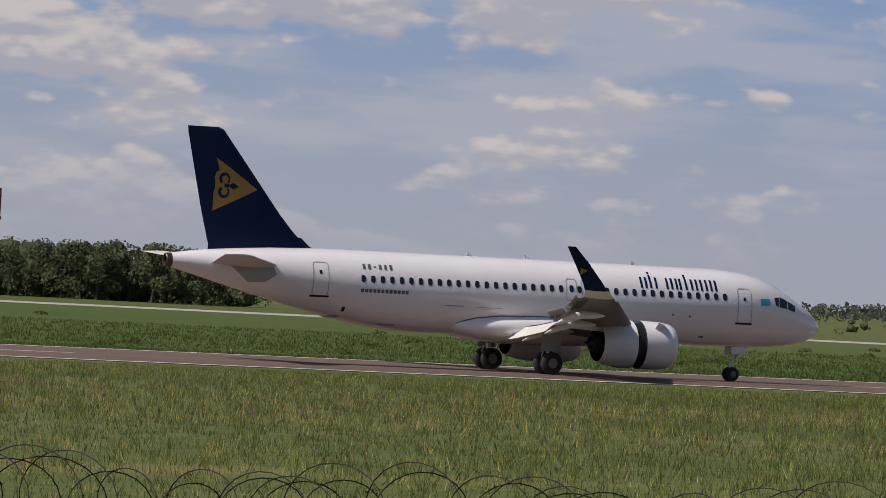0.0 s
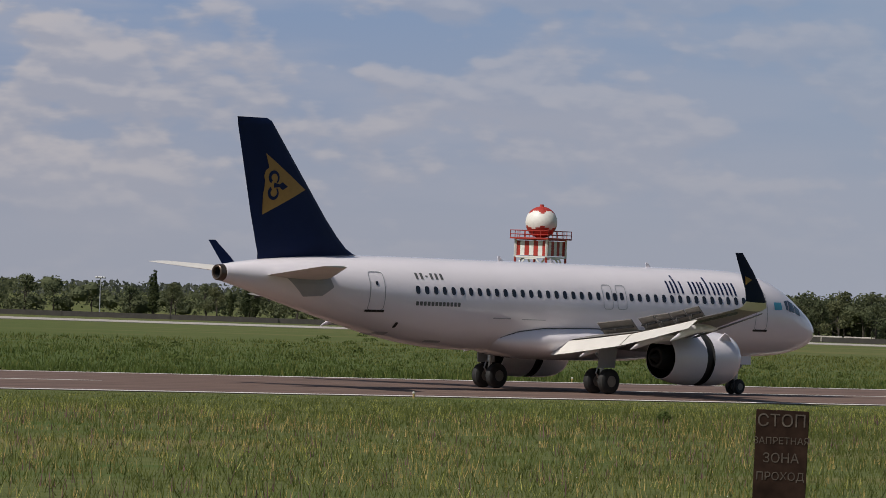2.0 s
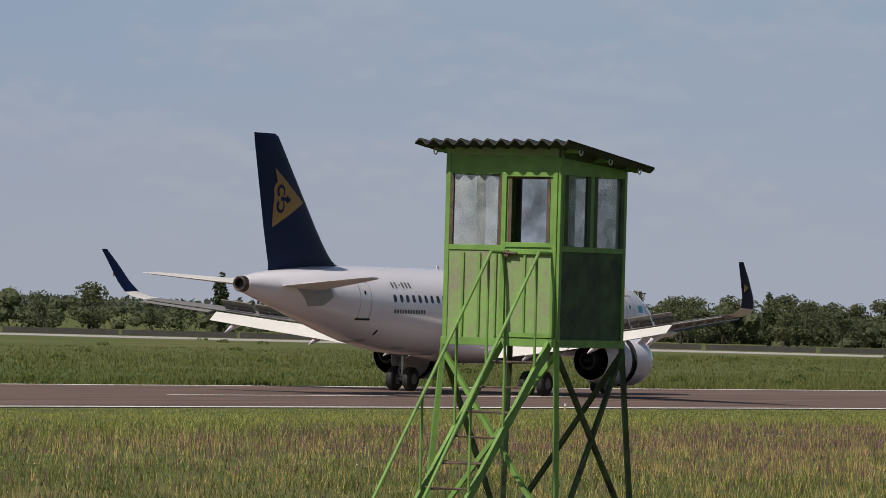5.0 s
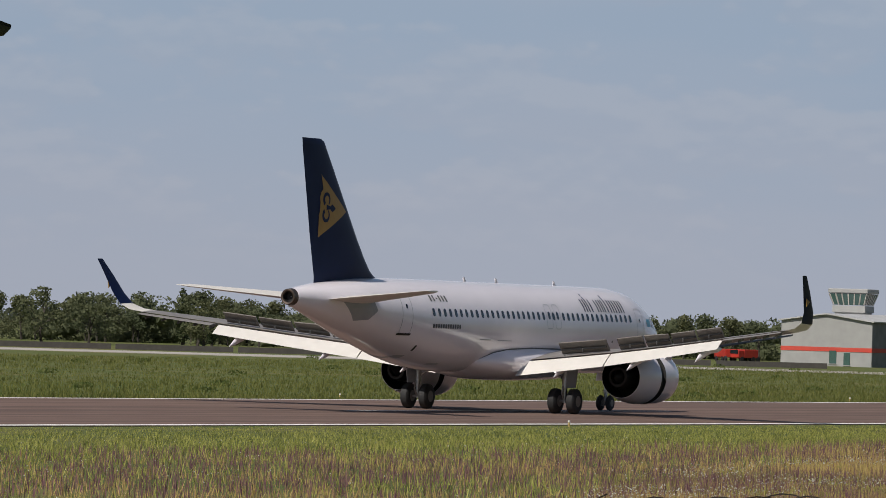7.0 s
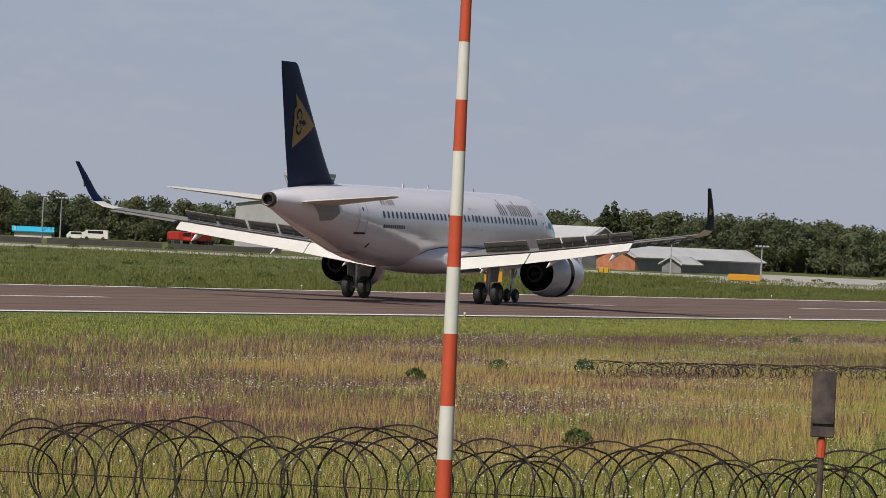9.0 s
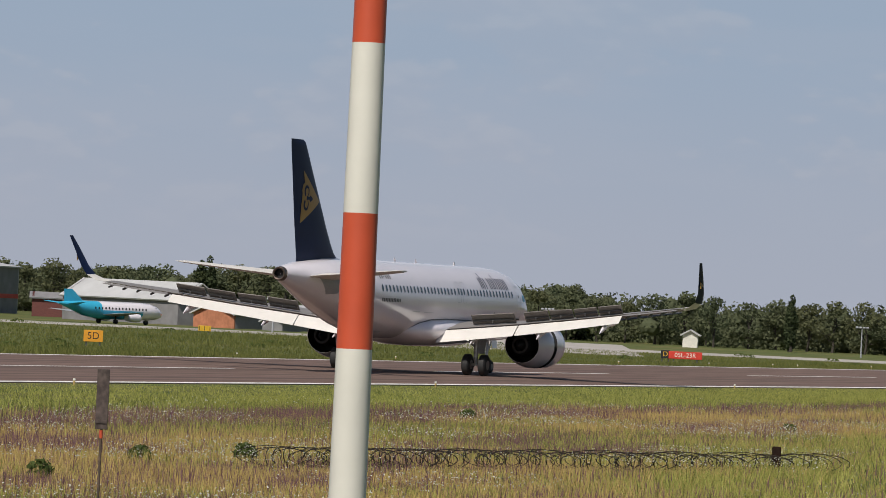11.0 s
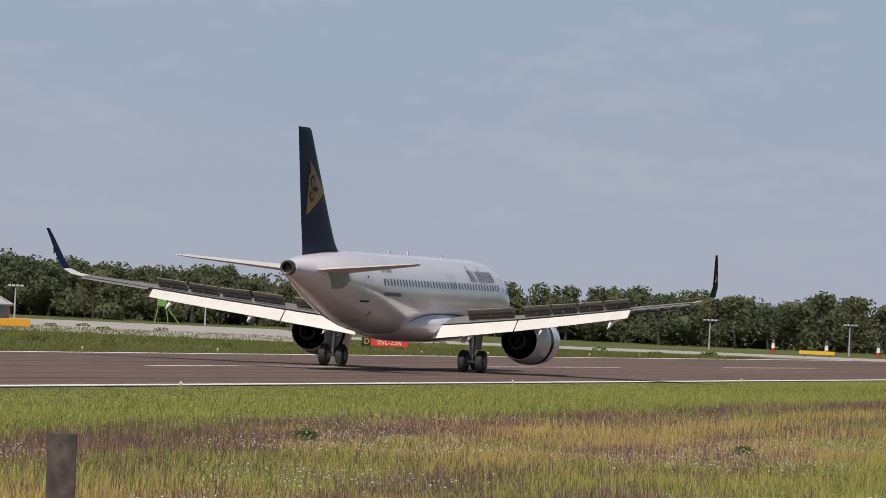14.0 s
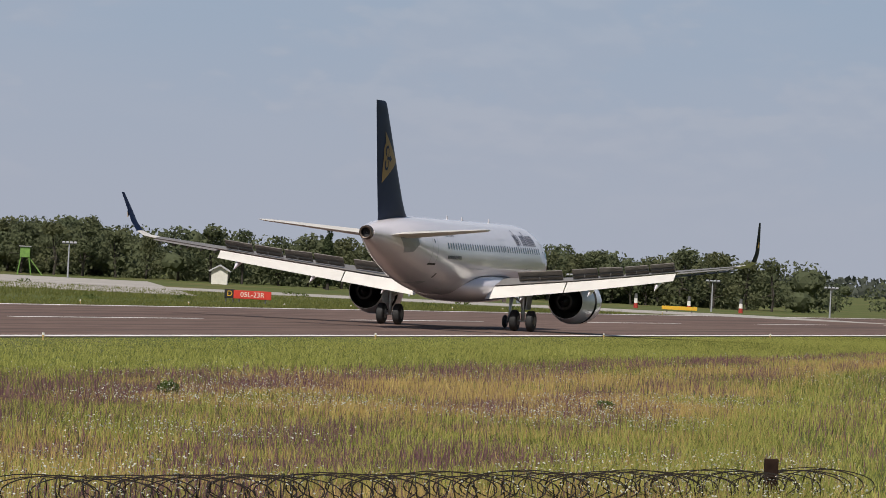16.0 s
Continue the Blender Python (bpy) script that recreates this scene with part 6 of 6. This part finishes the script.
me = bpy.data.meshes.new("wood_thicket")
me.from_pydata(np.concatenate(inner_v).tolist(), [], np.concatenate(inner_f).tolist())
me.materials.append(LEAVES)
tagged(new("wood_thicket", me), label="dense dark green thicket inside the woods", category="woods", kind="stuff")
tagged(woods, label="dense dark green woods and undergrowth behind the road", category="woods", kind="stuff")
for proto in protos + poplars:
    for o in (*proto.children_recursive, proto):
        bpy.data.objects.remove(o)


# leaf colours greyed to carry the haze of the distance
HAZY_LEAVES = leaf_material("hazy_leaves", (0.075, 0.092, 0.080), (0.105, 0.122, 0.105))
# the low skyline of trees far beyond the field
r_far = np.random.default_rng(31)
q_far = np.radians(r_far.uniform(6, 80, 900))
d_far = r_far.uniform(1500, 2300, 900)
h_far = r_far.uniform(2.0, 6.0, 900)
far_line = new("skyline_trees", leaf_mesh("skyline_trees", np.column_stack([d_far * np.cos(q_far) - 80, d_far * np.sin(q_far) - 140, h_far * 0.5]).tolist(),
                                          np.column_stack([9 + 4 * h_far, 9 + 4 * h_far, h_far * 0.55]).tolist(), 45000, 1.1, HAZY_LEAVES, 32))
tagged(far_line, label="low hazy line of distant trees", category="woods", kind="stuff")


# ---- meadow: grass blades and flowers ----
def blade_material(name, a, b, dry=None, spread=0.5):
    m = bpy.data.materials.new(name)
    m.use_nodes = True
    nt = m.node_tree
    n, link = nt.nodes, nt.links.new
    bsdf = n["Principled BSDF"]
    bsdf.inputs["Roughness"].default_value = 0.75
    bsdf.inputs["Specular IOR Level"].default_value = 0.15
    geo, mx = n.new("ShaderNodeNewGeometry"), n.new("ShaderNodeMix")
    mx.data_type = "RGBA"
    mx.inputs["A"].default_value, mx.inputs["B"].default_value = (*a, 1), (*b, 1)
    link(geo.outputs["Random Per Island"], mx.inputs["Factor"])
    link(mx.outputs["Result"], bsdf.inputs["Base Color"])
    thin, both = n.new("ShaderNodeBsdfTranslucent"), n.new("ShaderNodeMixShader")
    link(mx.outputs["Result"], thin.inputs["Color"])
    both.inputs["Fac"].default_value = 0.4
    link(bsdf.outputs[0], both.inputs[1])
    link(thin.outputs[0], both.inputs[2])
    link(both.outputs[0], n["Material Output"].inputs["Surface"])
    return m


GRASS_GREEN = blade_material("grass_green", (0.098, 0.122, 0.030), (0.165, 0.184, 0.054))
GRASS_LIGHT = blade_material("grass_light", (0.275, 0.290, 0.063), (0.510, 0.490, 0.150))
GRASS_FIELD = blade_material("grass_field", (0.112, 0.128, 0.034), (0.210, 0.215, 0.066))
GRASS_DEEP = blade_material("grass_deep", (0.066, 0.096, 0.022), (0.112, 0.148, 0.040))
GRASS_DRY = blade_material("grass_dry", (0.45, 0.310, 0.105), (0.68, 0.505, 0.215))
FLOWER_PURPLE = blade_material("purple_spikes", (0.140, 0.070, 0.090), (0.30, 0.165, 0.165))
WEED_LEAVES = leaf_material("weed_leaves", (0.060, 0.095, 0.028), (0.120, 0.160, 0.055))
FLOWER_WHITE = blade_material("white_flowers", (0.60, 0.60, 0.52), (0.80, 0.80, 0.72))


def near_edge(x):
    """The meadow's near limit in front of the wire, as y over x."""
    return np.interp(x, (-160, -135, -60, -20, 15, 40, 70, 105, 150, 220, 380), (-200, -178, -134, -108, -100, -97, -88, -72, -62, -50, -30))


def patches(x, y, scale, seed):
    """Smooth random patches, 0 to 1."""
    r = np.random.default_rng(seed)
    out = np.zeros_like(x)
    for k in range(9):
        q, ph = r.uniform(0, 2 * np.pi), r.uniform(0, 2 * np.pi)
        f = scale * r.uniform(0.5, 2.2)
        out += np.sin(f * (x * np.cos(q) * 0.6 + y * np.sin(q) * 1.5) + ph)
    return 0.5 + out / 9 * 1.1


def blades(name, pts, height, width, lean, per, mat, seed, label, category="grass"):
    """Thin upright triangles in tufts, one mesh."""
    r = np.random.default_rng(seed)
    n = len(pts)
    base = np.repeat(pts, per, axis=0) + r.normal(0, 0.19, (n * per, 2))
    h = np.repeat(height, per) * r.uniform(0.35, 1.25, n * per)
    q = r.uniform(0, np.pi, n * per)
    w = width * r.uniform(0.7, 1.3, n * per)
    tip = base + r.normal(0, lean, (n * per, 2)) * h[:, None]
    dx, dy = np.cos(q) * w, np.sin(q) * w
    z0 = np.zeros(n * per)
    v = np.stack([np.stack([base[:, 0] - dx, base[:, 1] - dy, z0], 1), np.stack([base[:, 0] + dx, base[:, 1] + dy, z0], 1), np.stack([tip[:, 0], tip[:, 1], h], 1)], 1).reshape(-1, 3)
    me = bpy.data.meshes.new(name)
    count = n * per
    me.vertices.add(3 * count)
    me.vertices.foreach_set("co", v.ravel().astype(np.float32))
    me.loops.add(3 * count)
    me.loops.foreach_set("vertex_index", np.arange(3 * count, dtype=np.int32))
    me.polygons.add(count)
    me.polygons.foreach_set("loop_start", np.arange(0, 3 * count, 3, dtype=np.int32))
    me.update(calc_edges=True)
    me.materials.append(mat)
    return tagged(new(name, me), label=label, category=category, kind="stuff")


def flower_heads(name, pts, z, size, mat, seed, label):
    """Small flat tilted heads, one mesh."""
    r = np.random.default_rng(seed)
    n = len(pts)
    c = np.column_stack([pts, z])
    a, b = r.normal(0, 1, (n, 3)) * (1, 1, 0.35), r.normal(0, 1, (n, 3)) * (1, 1, 0.8)
    a *= size / np.linalg.norm(a, axis=1)[:, None]
    b *= size * 0.7 / np.linalg.norm(b, axis=1)[:, None]
    v = np.stack([c - a, c - b, c + a, c + b], 1).reshape(-1, 3)
    me = bpy.data.meshes.new(name)
    me.from_pydata(v.tolist(), [], np.arange(4 * n).reshape(-1, 4).tolist())
    me.materials.append(mat)
    tagged(new(name, me), label=label, category="flowers", kind="stuff")


def scatter(count, seed, x0=-152.0, x1=385.0):
    """Places in the meadow between the wire and the runway."""
    r = np.random.default_rng(seed)
    x = r.uniform(x0, x1, count)
    lo = near_edge(x)
    y = lo + (-RUNWAY_HALF - 1.0 - lo) * r.uniform(0, 1, count)
    left = -161 + (y + 251) / 2.75 - 4
    return np.column_stack([x, y])[(x > left) & (y > lo)]


def near_band(count, seed):
    """More places in the stretch of meadow behind the wire."""
    r = np.random.default_rng(seed)
    x = r.uniform(-4, 170, count)
    y = np.interp(x, (-4, 56, 76, 170), (-100, -71, -66, -41)) + r.uniform(-1, 1, count) * np.interp(x, (-4, 170), (7, 13))
    return np.column_stack([x, y])[y < -RUNWAY_HALF - 4]


def build_meadow():
    pts = np.concatenate([scatter(190000, 1), near_band(95000, 41)])
    x, y = pts[:, 0], pts[:, 1]
    r = np.random.default_rng(2)
    east = np.clip((x + 10) / 60, 0, 1)                       # flowers thicken towards the east
    strip_ = np.clip((-y - 34 - 6 * patches(x, y, 0.05, 7)) / 10, 0, 1)   # a plain green strip beside the runway
    u = (-36 - y) / (-36 - near_edge(x))                      # 0 at the mown strip, 1 at the wire

    def belt(lo, hi, soft):
        wave = u + 0.16 * (patches(x, y, 0.25, 44) - 0.5)
        return np.clip((wave - lo) / soft, 0, 1) * np.clip((hi - wave) / soft, 0, 1)

    clumps = np.clip(0.9 * patches(x, y, 0.9, 5) + 1.1 * patches(x, y, 2.6, 55) - 0.42, 0, 1)
    dryness = (0.24 + 0.76 * east) * belt(0.12, 0.84, 0.12) * np.clip(1.0 * patches(x, y, 0.10, 3) + 1.3 * patches(x, y, 0.6, 33) - 0.5, 0, 1)
    purple = (0.10 + 0.90 * east) * (belt(0.04, 0.42, 0.08) + 0.75 * belt(0.55, 0.72, 0.06) + 0.35 * belt(0.86, 1.1, 0.05) + 0.8 * belt(0.30, 0.62, 0.06) * (x < 75) + 0.3 * belt(0.06, 0.84, 0.10)) * clumps
    roll = r.uniform(0, 1, len(pts))
    is_p = roll < 0.60 * purple
    is_d = (~is_p) & (r.uniform(0, 1, len(pts)) < 0.84 * dryness + 0.12 * east * strip_)
    is_g = ~(is_p | is_d)
    tall = 0.92 * np.minimum(0.16 + 0.16 * patches(x, y, 0.12, 6) + 0.14 * patches(x, y, 0.9, 36), 0.02 + 0.012 * (-y - RUNWAY_HALF - 1.0))   # mown low beside the runway
    is_l = is_g & (r.uniform(0, 1, len(pts)) < 0.06 + 0.76 * east + 0.35 * (patches(x, y, 0.07, 45) - 0.5))
    is_g &= ~is_l
    blades("grass", pts[is_g], tall[is_g], 0.012, 0.38, 5, GRASS_GREEN, 8, "tall fresh green meadow grass")
    blades("light_grass", pts[is_l], tall[is_l], 0.012, 0.38, 5, GRASS_LIGHT, 28, "light green meadow grass")
    blades("dry_grass", pts[is_d], tall[is_d] * 1.1, 0.010, 0.22, 5, GRASS_DRY, 9, "tall dry straw-coloured grass")
    blades("purple_flowers", pts[is_p], tall[is_p] * 1.3, 0.013, 0.12, 4, FLOWER_PURPLE, 10, "purple flower spikes among the grass", "flowers")
    w = np.concatenate([scatter(60000, 12), near_band(60000, 42)])
    keep = np.random.default_rng(13).uniform(0, 1.45, len(w)) < (0.05 + 0.95 * np.clip((w[:, 0] + 10) / 60, 0, 1)) * np.clip((-w[:, 1] - 36) / 10, 0, 1) * np.clip(3 * patches(w[:, 0], w[:, 1], 0.35, 14) - 1.15, 0, 1)
    w = w[keep]
    flower_heads("white_flowers", w, 0.34 + 0.16 * np.random.default_rng(15).uniform(0, 1, len(w)), 0.022, FLOWER_WHITE, 16, "small white flower heads in the meadow")
    # leafy weeds standing above the grass
    c = scatter(24, 17)
    c = c[c[:, 1] < -42]
    leaves = []
    for i, (a, b) in enumerate(c):
        leaves.append((a, b, 0.2))
    ob = new("weeds", leaf_mesh("weeds", leaves, [(0.28, 0.28, 0.24)] * len(leaves), 2600, 0.06, WEED_LEAVES, 18))
    tagged(ob, label="dark green leafy weeds in the meadow", category="weeds", kind="stuff")
    # rough grass on the far side of the runway
    r = np.random.default_rng(21)
    n = 100000
    fx = r.uniform(-90, 480, n)
    fy = RUNWAY_HALF + 1.4 + 140 * r.uniform(0, 1, n) ** 1.7
    far = np.column_stack([fx, fy])
    rise = 0.12 + 0.22 * patches(far[:, 0], far[:, 1], 0.1, 22)
    deep = far[:, 0] + 60 * r.normal(0, 1, len(far)) < 90
    blades("far_grass", far[~deep], rise[~deep], 0.03, 0.3, 3, GRASS_FIELD, 23, "rough green grass beyond the runway")
    blades("deep_grass", far[deep], rise[deep], 0.03, 0.3, 3, GRASS_DEEP, 24, "deep green grass beyond the runway")
    r = np.random.default_rng(25)
    t = r.uniform(0, 1, (170, 2))
    c = np.column_stack([-60 + 560 * t[:, 0], RUNWAY_HALF + 8 + 200 * t[:, 1] ** 1.5])
    ob = new("field_weeds", leaf_mesh("field_weeds", [(a, b, 0.10) for a, b in c], [(0.7, 0.7, 0.24)] * len(c), 16000, 0.10, WEED_LEAVES, 26))
    tagged(ob, label="low dark weeds scattered over the far grass", category="weeds", kind="stuff")


build_meadow()


# ---- what moves ----
AIRLINER_ROWS = [
    (0.0, -39.83, 0.56, -1.79),
    (0.5, -19.04, 14.53, 0.26),
    (1.0, -0.35, 16.23, 1.62),
    (1.5, 1.19, -2.85, 1.12),
    (2.0, 18.92, -2.36, 2.03),
    (2.5, 33.04, -6.46, 2.5),
    (2.8, 46.25, -3.27, 3.01),
    (3.0, 55.05, -1.14, 3.35),
    (3.2, 59.65, -3.39, 3.48),
    (3.5, 68.68, -2.99, 3.56),
    (4.0, 84.25, -0.59, 3.93),
    (4.5, 99.8, 2.78, 4.44),
    (5.0, 114.44, 5.78, 4.88),
    (5.3, 122.4, 6.8, 5.04),
    (5.5, 127.73, 6.66, 5.08),
    (6.0, 137.22, 3.29, 4.28),
    (6.5, 135.88, -5.18, 4.02),
    (7.0, 156.72, -0.48, 3.8),
    (7.5, 176.24, 2.67, 3.23),
    (8.0, 192.44, 3.73, 2.78),
    (8.5, 202.75, 2.75, 2.45),
    (9.0, 213.04, 1.67, 1.93),
    (9.5, 223.09, 0.73, 1.8),
    (10.0, 232.99, -0.88, 1.17),
    (10.2, 239.55, -0.12, 0.87),
    (10.4, 245.03, -1.84, 0.85),
    (10.5, 247.31, -2.3, 0.82),
    (10.6, 249.32, -2.53, 0.78),
    (10.8, 252.72, -2.44, 0.69),
    (11.0, 255.51, -1.91, 0.58),
    (11.2, 257.98, -1.19, 0.45),
    (11.4, 260.35, -0.48, 0.33),
    (11.5, 261.57, -0.17, 0.26),
    (11.6, 262.83, 0.09, 0.21),
    (11.8, 265.59, 0.49, 0.1),
    (12.0, 268.8, 0.71, 0.02),
    (12.3, 274.68, 1.0, -0.03),
    (12.5, 275.87, 0.16, -0.11),
    (13.0, 283.32, -0.8, -0.29),
    (13.5, 289.78, -1.95, -0.48),
    (14.0, 294.83, -3.56, -0.43),
    (14.5, 299.35, -5.04, -0.43),
    (15.0, 304.88, -6.27, -0.27),
    (15.5, 309.81, -7.55, -0.25),
    (16.0, 314.47, -8.79, 0.16),
]



def motions():
    walk(airliner, [(t, pose(x, y, 0.034, 0, 0, yaw)) for t, x, y, yaw in AIRLINER_ROWS])


motions()
